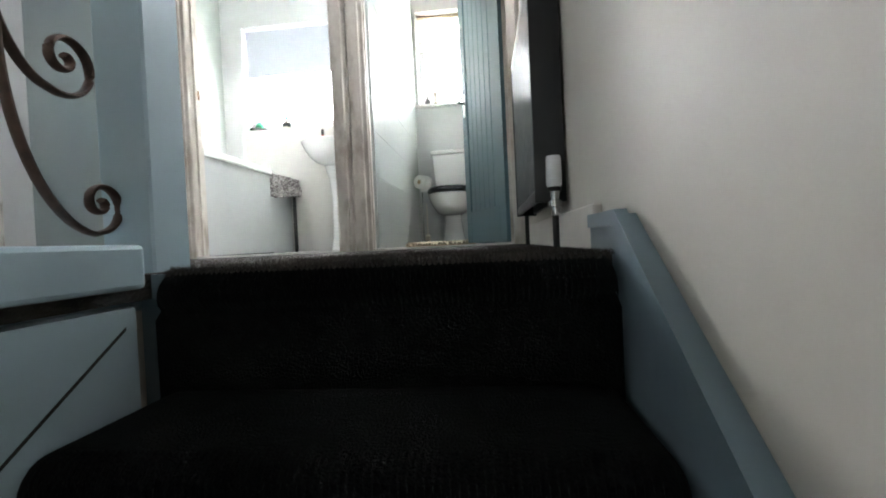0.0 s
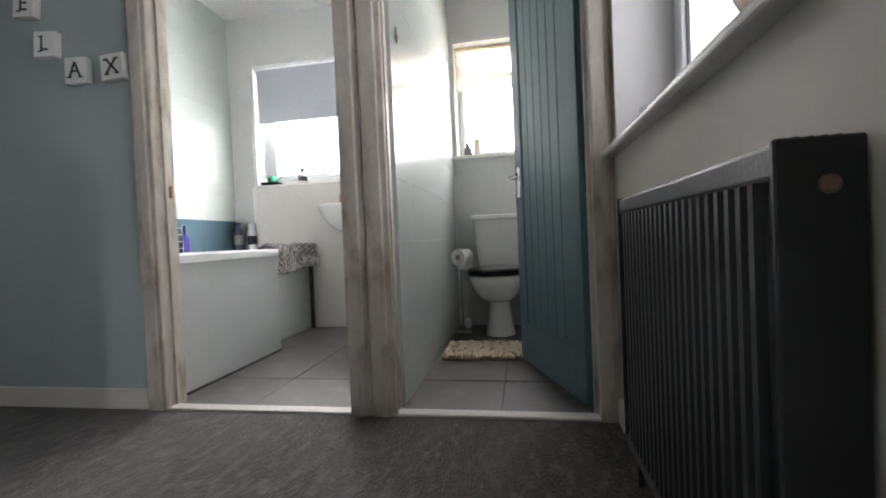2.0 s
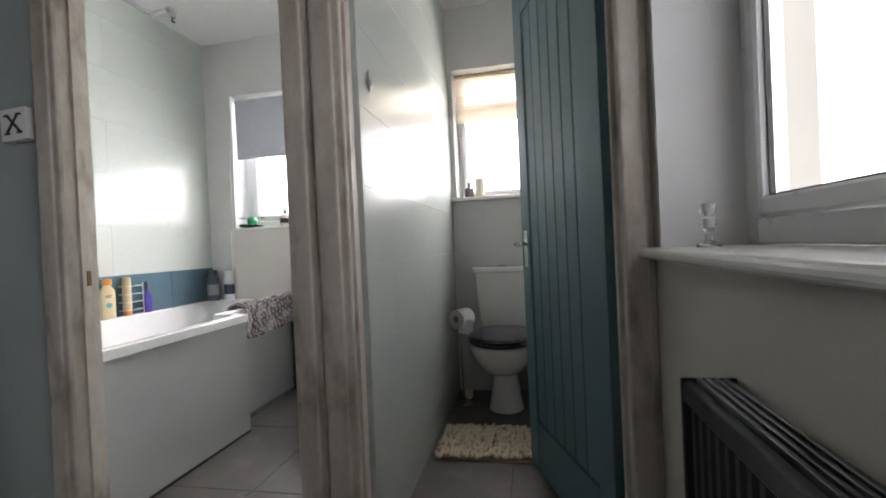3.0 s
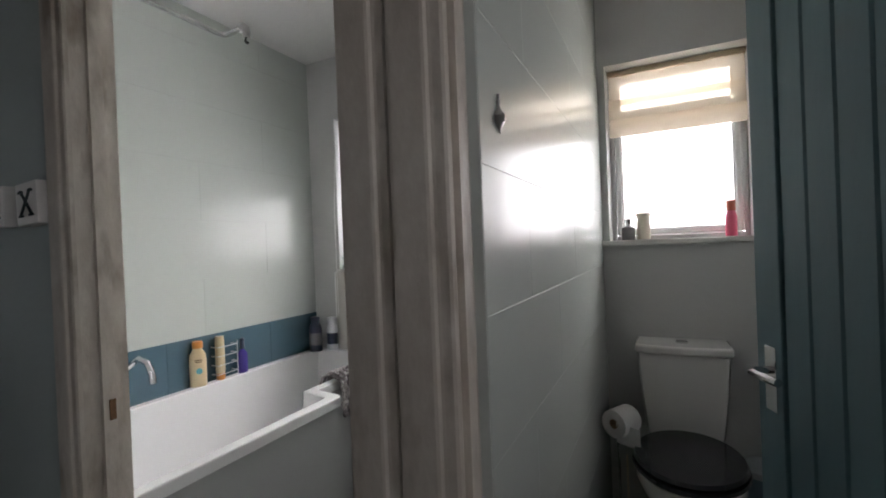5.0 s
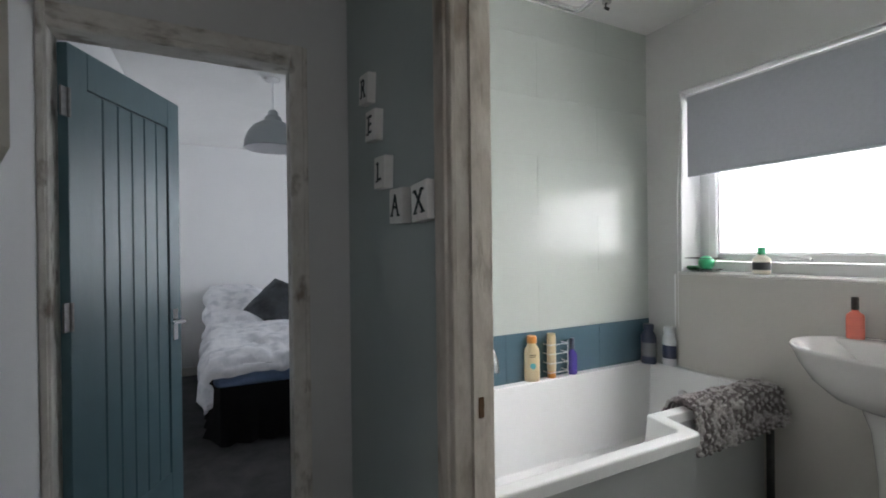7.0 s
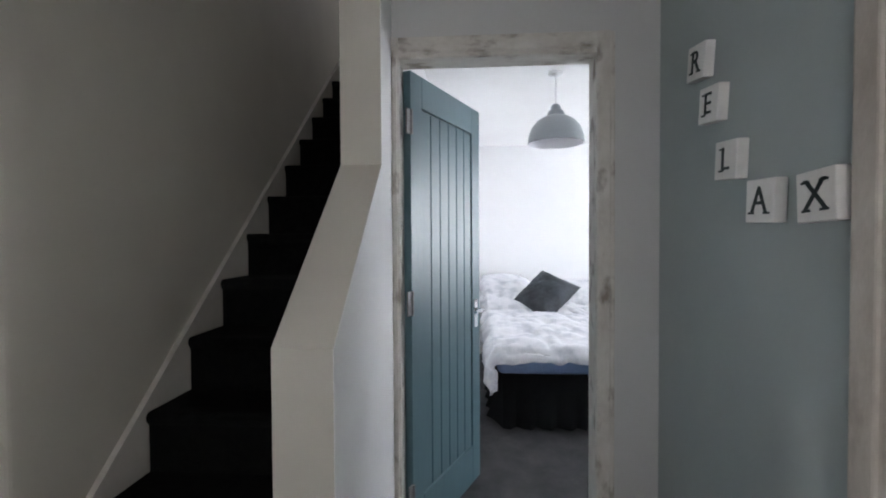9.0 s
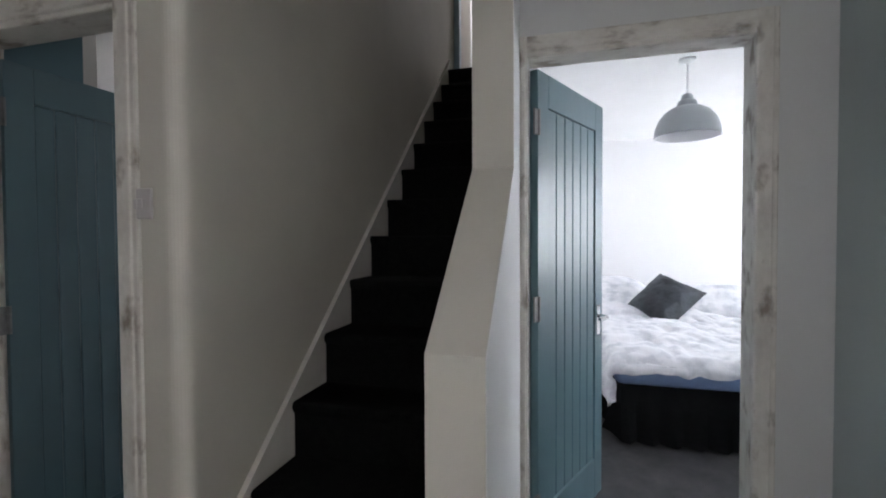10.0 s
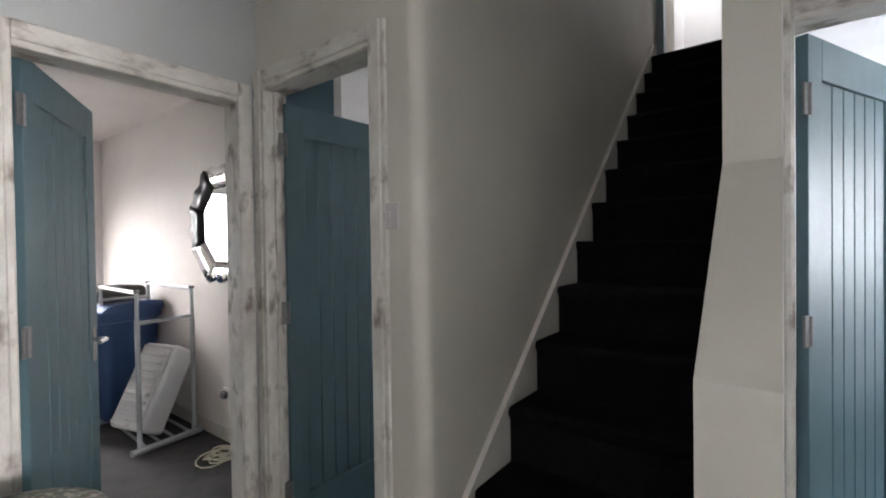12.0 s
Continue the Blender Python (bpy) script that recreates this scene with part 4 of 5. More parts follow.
loops = [[bm.verts.new((x, y, z)) for x, y in o] for o, z in ((OUT, RIM - 0.04), (OUT, RIM - 0.006), ([(x * 0.996 - 0.004, y * 0.997 + 0.002) for x, y in OUT], RIM), (INN, RIM), ([(x, y) for x, y in INN], RIM - 0.02), ([(x0 * 0.6 + x1 * 0.4, y0 * 0.6 + y1 * 0.4) for (x0, y0), (x1, y1) in zip(INN, LOW)], 0.42), (LOW, 0.25), ([(x * 0.8 - 0.263, y * 0.8 + 0.17) for x, y in LOW], 0.215))]
for a, b in zip(loops, loops[1:]):
    for i in range(len(a)):
        j = (i + 1) % len(a)
        bm.faces.new((a[i], a[j], b[j], b[i]))
bm.faces.new(loops[-1])
bath = thing("bathtub", "white acrylic shower bath with a stepped rim and grey panel", "bathtub")
tub = part("tub", bm, M["acrylic"], bath, smooth=True)
bev = tub.modifiers.new("soft", "BEVEL")
bev.width, bev.segments, bev.limit_method, bev.angle_limit = 0.012, 3, "ANGLE", radians(30)
part("bath_panel", prism([(-0.947, 0.106), (-0.935, 0.106), (-0.935, 0.955), (-1.10, 0.985), (-1.10, 1.686), (-1.112, 1.686), (-1.112, 0.975), (-0.947, 0.945)], 0.0, RIM - 0.038, "z"), M["panelgrey"], bath, "pale grey bath panel")
part("plinth", cuboid(-0.939, -0.931, 0.115, 0.95, 0.0, 0.010), M["blackmatt"], bath)
part("overflow", lathe([(0, 0), (0.03, 0), (0.03, 0.006), (0, 0.008)], 20), M["chrome"], bath, shift=pose(-1.40, 1.56, 0.52, 100, 0, 0))
tap = part("mixer_tap", tube([(-1.670, 0.49, RIM), (-1.670, 0.49, 0.70), (-1.668, 0.49, 0.78), (-1.64, 0.525, 0.82), (-1.61, 0.53, 0.838), (-1.57, 0.54, 0.825), (-1.55, 0.545, 0.78), (-1.545, 0.545, 0.74)], 0.013, 10), M["chrome"], bath, "chrome bath mixer spout", smooth=True)
part("tap_base", lathe([(0, RIM), (0.028, RIM), (0.026, RIM + 0.02), (0.018, RIM + 0.03), (0, RIM + 0.03)], 16, -1.670, 0.49), M["chrome"], tap, smooth=True)
tagged(part("waste_pipe", tube([(-1.06, 1.655, 0.0), (-1.06, 1.655, 0.585)], 0.016, 10), M["blackmatt"], smooth=True), "dark pipe standing at the end of the bath", "pipe")


def towel_mesh():
    bm = bmesh.new()
    path = [(-1.20, 0.575), (-1.165, 0.635), (-1.14, 0.652), (-1.10, 0.657), (-1.07, 0.650), (-1.052, 0.625), (-1.045, 0.57), (-1.043, 0.52), (-1.041, 0.485), (-1.038, 0.455)]
    fine = []
    for (x0, z0), (x1, z1) in zip(path, path[1:]):
        for k in range(5):
            fine.append((x0 + (x1 - x0) * k / 5, z0 + (z1 - z0) * k / 5))
    rows = []
    for i, (x, z) in enumerate(fine):
        row = []
        for j in range(121):
            f = j / 120
            y = 1.115 + 0.545 * f
            ph = j * 0.46 + 0.16 * i + 0.7 * math.sin(i * 0.55) + 0.8 * noise.noise(Vector((i * 0.2, f * 6, 7)))
            rib = 0.016 * abs(math.sin(ph)) * (0.65 + 0.35 * math.sin(i * 1.7 + 2.2 * math.floor(ph / math.pi)))
            wob = 0.012 * noise.noise(Vector((i * 0.13, f * 5, 2)))
            hang = 1.0 if i < 26 else 1 - 0.42 * max(0, f - 0.35)
            zz = z if i < 26 else fine[26][1] + (z - fine[26][1]) * hang
            row.append((bm.verts.new((x + 0.045 * f * f * (i > 18) + (rib + wob) * (0.3 if i < 22 else 1), y + 0.01 * noise.noise(Vector((i * 0.2, j * 0.05, 5))), zz + (rib + wob) * (1 if i < 24 else 0.25))), rib))
        rows.append(row)
    for a, b in zip(rows, rows[1:]):
        for j in range(120):
            four = (a[j], a[j + 1], b[j + 1], b[j])
            face = bm.faces.new([v for v, h in four])
            face.material_index = 1 if sum(h for v, h in four) / 4 > 0.0085 else 0
    return bm


tw = tagged(part("towel", towel_mesh(), M["towel"], smooth=True), "chunky grey and white knitted bath towel hung over the bath rim", "towel")
tw.data.materials.append(M["towelwhite"])
sol = tw.modifiers.new("thick", "SOLIDIFY")
sol.thickness = 0.01

rod = thing("shower_rail", "chrome shower curtain rail below the bathroom ceiling", "curtain rail")
part("bar", tube([(-1.066, 0.10, 2.05), (-1.066, 0.40, 2.05), (-1.066, 0.535, 2.05), (-1.062, 0.555, 2.05), (-1.050, 0.566, 2.05), (-1.03, 0.566, 2.05), (-0.955, 0.556, 2.05)], 0.009, 10), M["chrome"], rod, smooth=True)
part("flange", tube([(-1.066, 0.1005, 2.05), (-1.066, 0.112, 2.05)], 0.024, 16), M["chrome"], rod, smooth=True)
part("elbow", tube([(-0.962, 0.557, 2.05), (-0.945, 0.5545, 2.05), (-0.936, 0.5535, 2.042), (-0.934, 0.5535, 2.025), (-0.934, 0.5535, 2.008)], 0.0135, 10), M["pewter"], rod, "dull end elbow of the rail", smooth=True)
part("hook", tube([(-0.936, 0.5535, 2.010), (-0.94, 0.553, 1.996), (-0.927, 0.552, 1.986)], 0.005, 8), M["blackmatt"], rod, smooth=True)

sink = thing("pedestal_sink", "white ceramic pedestal wash basin below the bathroom window", "sink")
LIP = [(0.0, 0.715), (0.35, 0.722), (0.58, 0.745), (0.78, 0.795), (0.90, 0.850), (0.965, 0.893), (1.0, 0.908), (1.0, 0.914), (0.985, 0.919), (0.93, 0.915), (0.84, 0.89), (0.66, 0.825), (0.30, 0.79), (0.0, 0.785)]
part("basin", lathe(LIP, 40, -0.572, 1.44, 0.29, 0.235), M["ceramic"], sink, smooth=True)
part("back_ledge", cuboid(-0.80, -0.37, 1.56, 1.688, 0.82, 0.917, bevel=0.015, seg=3), M["ceramic"], sink, smooth=True)
part("pedestal", lathe([(0.105, 0.0), (0.10, 0.03), (0.078, 0.12), (0.072, 0.45), (0.09, 0.62), (0.13, 0.745), (0.0, 0.755)], 28, -0.585, 1.54), M["ceramic"], sink, smooth=True)
part("tap", tube([(-0.585, 1.61, 0.915), (-0.585, 1.61, 0.985), (-0.585, 1.59, 1.01), (-0.585, 1.53, 1.005), (-0.585, 1.49, 0.985)], 0.012, 10), M["chrome"], sink, smooth=True)
part("tap_lever", tube([(-0.585, 1.61, 1.005), (-0.63, 1.60, 1.02)], 0.006, 8), M["chrome"], sink, smooth=True)


def bottle(name, label, x, y, z, r, h, mat, cap, caph=0.03, neck=0.5, flat=1.0, band=None, turn=0):
    b = thing(name, label, "bottle", pose(x, y, z, 0, 0, turn))
    hh = h - caph
    part("body", lathe([(0, 0), (r * 0.92, 0), (r, 0.006), (r, hh * 0.72), (r * 0.92, hh * 0.84), (r * neck, hh * 0.96), (r * neck, hh), (0, hh)], 20, sx=1, sy=flat), M[mat], b, smooth=True)
    part("cap", lathe([(0, hh + 0.0005), (r * neck * 1.15, hh + 0.0005), (r * neck * 1.15, h - 0.004), (r * neck, h), (0, h)], 16), M[cap], b, smooth=True)
    if band:
        part("label", lathe([(r * 1.012, hh * 0.22), (r * 1.012, hh * 0.62)], 20, sx=1, sy=flat * 1.01), M[band], b, smooth=True)
    return b


sham = bottle("shampoo_bottle", "cream shampoo bottle with an orange cap on the bath rim", -1.676, 0.835, RIM, 0.037, 0.215, "peach", "orange", 0.032, 0.55, 0.55, None, 62)
part("emblem", lathe([(0, 0), (0.014, 0), (0.014, 0.0008), (0, 0.0008)], 16), M["aqua"], sham, "aqua emblem", shift=pose(0.002, -0.0206, 0.075, 90, 0, 0))
for z, w in ((0.125, 0.016), (0.116, 0.013)):
    part("print", cuboid(-w, w, -0.0212, -0.0202, z, z + 0.004), M["bronze"], sham)
tube_bottle = thing("lotion_tube", "tall cream lotion tube standing on its orange cap", "bottle", pose(-1.676, 0.955, RIM))
part("body", lathe([(0, 0.032), (0.021, 0.032), (0.023, 0.045), (0.0225, 0.19), (0.020, 0.215), (0, 0.218)], 20, sx=1, sy=0.95), M["peach"], tube_bottle, smooth=True)
part("cap", lathe([(0, 0), (0.020, 0), (0.021, 0.004), (0.021, 0.0315), (0, 0.0315)], 18), M["orange"], tube_bottle, smooth=True)
bottle("conditioner_bottle", "slim purple conditioner bottle with a dark pump", -1.672, 1.085, RIM, 0.025, 0.180, "purple", "navy", 0.055, 0.4, 0.8, None, 60)
bottle("shower_gel_bottle", "navy shower gel bottle in the bath corner", -1.625, 1.590, RIM, 0.040, 0.215, "navy", "navy", 0.03, 0.6, 0.7, "greybottle", 30)
bottle("bubble_bath_bottle", "white bubble bath bottle with a dark label in the bath corner", -1.545, 1.652, RIM, 0.036, 0.205, "bottlewhite", "bottlewhite", 0.03, 0.7, 0.75, "navy", 10)
rack = thing("wire_rack", "white wire bottle rack on the bath rim", "rack")
for k in range(4):
    z = RIM + 0.03 + 0.045 * k
    part("wire", tube([(-1.696, 0.922, z), (-1.648, 0.922, z), (-1.648, 1.035, z), (-1.696, 1.035, z)], 0.0022, 5), M["bottlewhite"], rack)
part("wire", tube([(-1.648, 1.035, RIM), (-1.648, 1.035, RIM + 0.18)], 0.0022, 5), M["bottlewhite"], rack)

bottle("soap_dispenser", "coral liquid soap bottle with a dark pump on the wash basin", -0.742, 1.60, 0.918, 0.027, 0.155, "coral", "blackmatt", 0.048, 0.38, 0.75, None, 25)
bottle("bath_oil_bottle", "cream bottle with a green stopper on the bathroom ledge", -1.13, 1.735, 1.134, 0.036, 0.125, "ivory", "green", 0.035, 0.4, 1.0, "blacklabel")
pot = thing("trinket_dish", "green glass float in a shallow wire dish on the bathroom ledge", "dish", pose(-1.40, 1.735, 1.134))
part("dish", lathe([(0, 0), (0.06, 0), (0.085, 0.015), (0.088, 0.018), (0.06, 0.006), (0, 0.006)], 24), M["glass"], pot, smooth=True)
part("float", lathe([(0.0001 if i in (0, 10) else 0.038 * math.sin(math.pi * i / 10), 0.045 - 0.038 * math.cos(math.pi * i / 10)) for i in range(11)], 20, 0.01, 0), M["green"], pot, smooth=True)
part("soap", cuboid(-0.085, -0.03, -0.025, 0.02, 0.008, 0.03, bevel=0.008, seg=2), M["leaf"], pot, smooth=True)
part("rim_wire", tube([(0.10 * math.cos(a), 0.06 * math.sin(a), 0.07) for a in [i * math.pi / 12 for i in range(24)]], 0.0018, 5, closed=True), M["blackmatt"], pot)

# ---- toilet ----
wc = thing("toilet", "white close-coupled toilet with a black seat", "toilet", pose(0.012, 0, 0))
part("pedestal", lathe([(0.100, 0.0), (0.096, 0.02), (0.082, 0.09), (0.068, 0.19), (0.072, 0.26), (0.0, 0.27)], 28, 0.39, 1.40, 1.0, 1.1), M["ceramic"], wc, smooth=True)
part("bowl", lathe([(0.0, 0.235), (0.085, 0.24), (0.118, 0.262), (0.158, 0.32), (0.180, 0.378), (0.182, 0.402), (0.165, 0.41), (0.0, 0.41)], 36, 0.39, 1.29, 1.0, 1.25), M["ceramic"], wc, smooth=True)
part("seat", lathe([(0.0, 0.4105), (0.186, 0.4105), (0.192, 0.418), (0.190, 0.430), (0.0, 0.432)], 36, 0.39, 1.29, 1.0, 1.24), M["blackgloss"], wc, "black gloss seat", smooth=True)
part("lid", lathe([(0.0, 0.4325), (0.184, 0.4325), (0.188, 0.440), (0.180, 0.452), (0.12, 0.459), (0.0, 0.461)], 36, 0.39, 1.295, 1.0, 1.23), M["blackgloss"], wc, "closed black gloss lid", smooth=True)
bm = bmesh.new()
prof = [(0.40, 0.135, 1.53), (0.43, 0.145, 1.525), (0.60, 0.162, 1.512), (0.765, 0.172, 1.505)]
rings = []
for z, hw, y0 in prof:
    c = 0.028
    pts = [(0.39 - hw, 1.686), (0.39 - hw, y0 + c), (0.39 - hw + c * 0.3, y0 + c * 0.3), (0.39 - hw + c, y0), (0.39 + hw - c, y0), (0.39 + hw - c * 0.3, y0 + c * 0.3), (0.39 + hw, y0 + c), (0.39 + hw, 1.686)]
    rings.append([bm.verts.new((x, y, z)) for x, y in pts])
for a, b in zip(rings, rings[1:]):
    for i in range(8):
        bm.faces.new((a[i], a[(i + 1) % 8], b[(i + 1) % 8], b[i]))
bm.faces.new(rings[0])
bm.faces.new(rings[-1])
part("cistern", bm, M["ceramic"], wc, smooth=True)
bow = [(0.39 + 0.181 * u, 1.512 - 0.024 * (1 - u * u)) for u in [k / 8 - 1 for k in range(17)]]
lid = part("cistern_lid", prism([(0.209, 1.687), *bow, (0.571, 1.687)], 0.766, 0.802, "z"), M["ceramic"], wc, smooth=True)
soften = lid.modifiers.new("soft", "BEVEL")
soften.width, soften.segments, soften.limit_method, soften.angle_limit = 0.010, 3, "ANGLE", radians(40)
part("flush_button", lathe([(0, 0.8022), (0.024, 0.8022), (0.024, 0.808), (0.018, 0.810), (0, 0.810)], 20, 0.39, 1.59), M["chrome"], wc, "chrome flush button", smooth=True)
roll = thing("toilet_roll_stand", "chrome toilet roll stand with a brush and white roll", "toilet roll holder", pose(0.15, 1.42, 0))
part("pole", tube([(0, 0, 0.01), (0, 0, 0.56)], 0.006, 8), M["chrome"], roll, smooth=True)
part("base", lathe([(0, 0), (0.055, 0), (0.055, 0.008), (0.01, 0.014), (0, 0.014)], 20), M["chrome"], roll, smooth=True)
part("arm", tube([(0, 0, 0.54), (0, -0.03, 0.545), (0.0, -0.06, 0.545), (0.03, -0.06, 0.545)], 0.005, 8), M["chrome"], roll, smooth=True)
rp = part("paper_roll", lathe([(0.019, -0.052), (0.054, -0.052), (0.055, -0.05), (0.055, 0.05), (0.054, 0.052), (0.019, 0.052), (0.019, -0.052)], 28), M["paper"], roll, "white paper roll", smooth=True, shift=pose(0.02, -0.06, 0.52, 0, 90, 60))
part("core", lathe([(0.0188, -0.0515), (0.0188, 0.0515), (0.017, 0.0515), (0.017, -0.0515), (0.0188, -0.0515)], 20), M["card"], rp, smooth=True)
part("tail", cuboid(-0.002, 0.0, -0.052, 0.052, -0.08, 0.0), M["paper"], roll, shift=pose(0.047, -0.105, 0.52, 0, 0, 60) @ pose(0.0, 0, 0))
part("brush", lathe([(0.012, 0.03), (0.022, 0.04), (0.024, 0.08), (0.012, 0.095), (0.004, 0.10), (0.004, 0.35)], 14, 0.03, 0.02), M["ivory"], roll, smooth=True)

pedal = thing("pedal_bin", "small dark bathroom bin with a pale lid beside the toilet", "bin", pose(0.675, 1.58, 0))
part("body", lathe([(0, 0), (0.072, 0), (0.076, 0.01), (0.080, 0.30), (0, 0.30)], 24), M["slate"], pedal, smooth=True)
part("lid", lathe([(0.082, 0.3005), (0.085, 0.306), (0.083, 0.325), (0.06, 0.338), (0, 0.342)], 24), M["steel"], pedal, "pale grey lid", smooth=True)

mat = thing("bath_mat", "shaggy cream chenille mat on the toilet floor", "mat")
part("backing", cuboid(0.115, 0.585, 0.74, 1.08, 0.0, 0.008, bevel=0.003), M["card"], mat)
bm = bmesh.new()
rnd = random.Random(4)
for i in range(24):
    for j in range(7):
        cx, cy = 0.127 + 0.446 * i / 23 + rnd.uniform(-0.004, 0.004), 0.765 + 0.29 * j / 6 + rnd.uniform(-0.008, 0.008)
        ln, r = rnd.uniform(0.024, 0.034), rnd.uniform(0.009, 0.0125)
        lathe([(0, -ln), (r * 0.75, -ln * 0.7), (r, -ln * 0.2), (r * 0.85, ln * 0.3), (r * 0.7, ln * 0.8), (0, ln)], 7, bm=bm)
        turn = pose(cx, cy, 0.017 + rnd.uniform(0, 0.008), 90 + rnd.uniform(-16, 16), 0, rnd.uniform(-28, 28))
        for v in list(bm.verts)[-30:]:
            v.co = turn @ v.co
ob = part("shag", bm, M["mat"], mat, "cream chenille shag", smooth=True)
ob["kind"] = "stuff"

hook = thing("wall_hook", "ornate pewter coat hook on the toilet wall tiles", "hook", pose(0.0915, 0.195, 1.475, 0, 0, 90) @ Matrix.Scale(0.56, 4))
part("plate", lathe([(0, -0.052), (0.006, -0.046), (0.007, -0.038), (0.014, -0.030), (0.034, -0.006), (0.037, 0.0), (0.032, 0.006), (0.016, 0.024), (0.010, 0.034), (0.013, 0.044), (0.015, 0.050), (0.008, 0.058), (0.010, 0.066), (0.006, 0.074), (0, 0.076)], 16, sx=1, sy=0.5), M["pewter"], hook, smooth=True)
part("boss", lathe([(0, -0.018), (0.012, -0.010), (0.014, 0.0), (0.012, 0.010), (0, 0.018)], 12, 0, -0.010, 1, 0.7), M["pewter"], hook, smooth=True)
bottle("perfume_bottle", "small grey glass bottle on the toilet window board", 0.20, 1.72, 1.248, 0.03, 0.10, "greybottle", "greybottle", 0.03, 0.35, 0.7)
bottle("cream_jar", "ivory cylinder jar on the toilet window board", 0.265, 1.75, 1.248, 0.03, 0.125, "ivory", "ivory", 0.02, 0.95)
bottle("air_freshener", "pink spray can on the toilet window board", 0.612, 1.72, 1.248, 0.023, 0.155, "pink", "coral", 0.045, 0.7)

# ---- bedroom ----
bed = thing("bed", "double divan bed with black valance and blue mattress", "bed")
bm = bmesh.new()
rings = []
for z, grow in ((0.012, 0.085), (0.12, 0.05), (0.25, 0.02), (0.36, 0.0)):
    ring = []
    for k in range(120):
        f = 4 * k / 120
        e, q = int(f), f - int(f)
        cx, cy = [(-5.17 + 1.93 * q, -0.50), (-3.24, -0.50 + 1.38 * q), (-3.24 - 1.93 * q, 0.88), (-5.17, 0.88 - 1.38 * q)][e]
        out = grow + 0.35 * grow * math.sin(k * 2.1)
        ring.append(bm.verts.new((cx + (out if e == 1 else 0), cy + (-out if e == 0 else out if e == 2 else 0), z)))
    rings.append(ring)
for a, b in zip(rings, rings[1:]):
    for k in range(120):
        bm.faces.new((a[k], a[(k + 1) % 120], b[(k + 1) % 120], b[k]))
bm.faces.new(rings[0][::-1])
bm.faces.new(rings[-1])
part("base", bm, M["valance"], bed, "black pleated valance round the divan", smooth=True)
part("mattress", cuboid(-5.17, -3.21, -0.54, 0.92, 0.362, 0.50, bevel=0.05, seg=4), M["mattress"], bed, "blue mattress edge", smooth=True)


tagged(part("bed_sheet", cuboid(-5.16, -3.75, -0.50, 0.90, 0.501, 0.514, bevel=0.005), M["white"]), "white sheet lying on the blue mattress", "sheet")


def cloth(name, x0, x1, y0, y1, top, hang, mat, label, cat, seed, lump):
    """A quilt laid over an edge: it falls at the near and side edges and puckers."""
    bm = bmesh.new()
    nx, ny = 104, 88
    rows = []
    for i in range(nx + 1):
        row = []
        for j in range(ny + 1):
            u, v = -0.14 + 1.14 * i / nx, -0.16 + 1.16 * j / ny
            x, y = x1 + (x0 - x1) * max(u, 0) * (1 - 0.62 * min(1, max(0, (v - 0.34) / 0.5))), y0 + (y1 - y0) * max(v, 0)
            z = top(max(u, 0), max(v, 0))
            p = Vector((u * 5.5, v * 5, seed))
            dz = lump * noise.noise(p * 1.3) + 0.5 * lump * noise.noise(p * 3.1) + 0.020 * (0.35 - abs(noise.noise(Vector((u * 9, v * 14, seed)))))
            fx, fy = max(0, -u) / 0.14, max(0, -v) / 0.16
            fold = 0.016 * math.sin(v * 34 + 2 * noise.noise(p)) * min(1, fx * 2) + 0.016 * math.sin(u * 40) * min(1, fy * 2)
            z -= hang * (fx ** 1.2 + 1.25 * fy ** 1.2) * (0.8 + 0.35 * noise.noise(p * 0.9)) + 0.13 * fy * max(0, 1 - max(u, 0) / 0.16)
            row.append(bm.verts.new((x + 0.05 * min(1, fx * 1.6) + fold * (fx > 0), y - 0.05 * min(1, fy * 1.6) + fold * (fy > 0), z + dz)))
        rows.append(row)
    for a, b in zip(rows, rows[1:]):
        for j in range(ny):
            bm.faces.new((a[j], a[j + 1], b[j + 1], b[j]))
    ob = tagged(part(name, bm, mat, smooth=True), label, cat)
    s = ob.modifiers.new("thick", "SOLIDIFY")
    s.thickness = 0.03
    return ob


cloth("duvet", -5.15, -3.20, -0.54, 0.92, lambda u, v: 0.535 + 0.06 * math.sin(min(1, u * 1.3) * math.pi * 0.5) + (0.29 * max(0, (u - 0.62) / 0.38) ** 0.7) * (1 - 0.85 * min(1, max(0, (v - 0.22) / 0.30))), 0.085, M["duvet"], "rumpled white and pale grey duvet spread over the bed", "duvet", 3.0, 0.028)


def cushion(name, label, m, w, h, d, mat):
    bm = bmesh.new()
    n = 24
    grid = {}
    for s in (1, -1):
        for i in range(n + 1):
            for j in range(n + 1):
                u, v = 2 * i / n - 1, 2 * j / n - 1
                puff = ((1 - u ** 4) * (1 - v ** 4)) ** 0.6
                pinch = 1 - 0.10 * (1 - abs(u)) * abs(v) - 0.10 * (1 - abs(v)) * abs(u)
                if s == -1 and (i in (0, n) or j in (0, n)):
                    grid[s, i, j] = grid[1, i, j]
                else:
                    grid[s, i, j] = bm.verts.new((u * w / 2 * pinch, v * h / 2 * pinch, s * d / 2 * puff + 0.022 * puff * noise.noise(Vector((u * 2.2, v * 2.2, s * 3.0))) + 0.012 * puff * noise.noise(Vector((u * 6, v * 6, s)))))
        for i in range(n):
            for j in range(n):
                bm.faces.new((grid[s, i, j], grid[s, i + 1, j], grid[s, i + 1, j + 1], grid[s, i, j + 1]))
    return tagged(part(name, bm, mat, shift=m, smooth=True), label, "cushion")


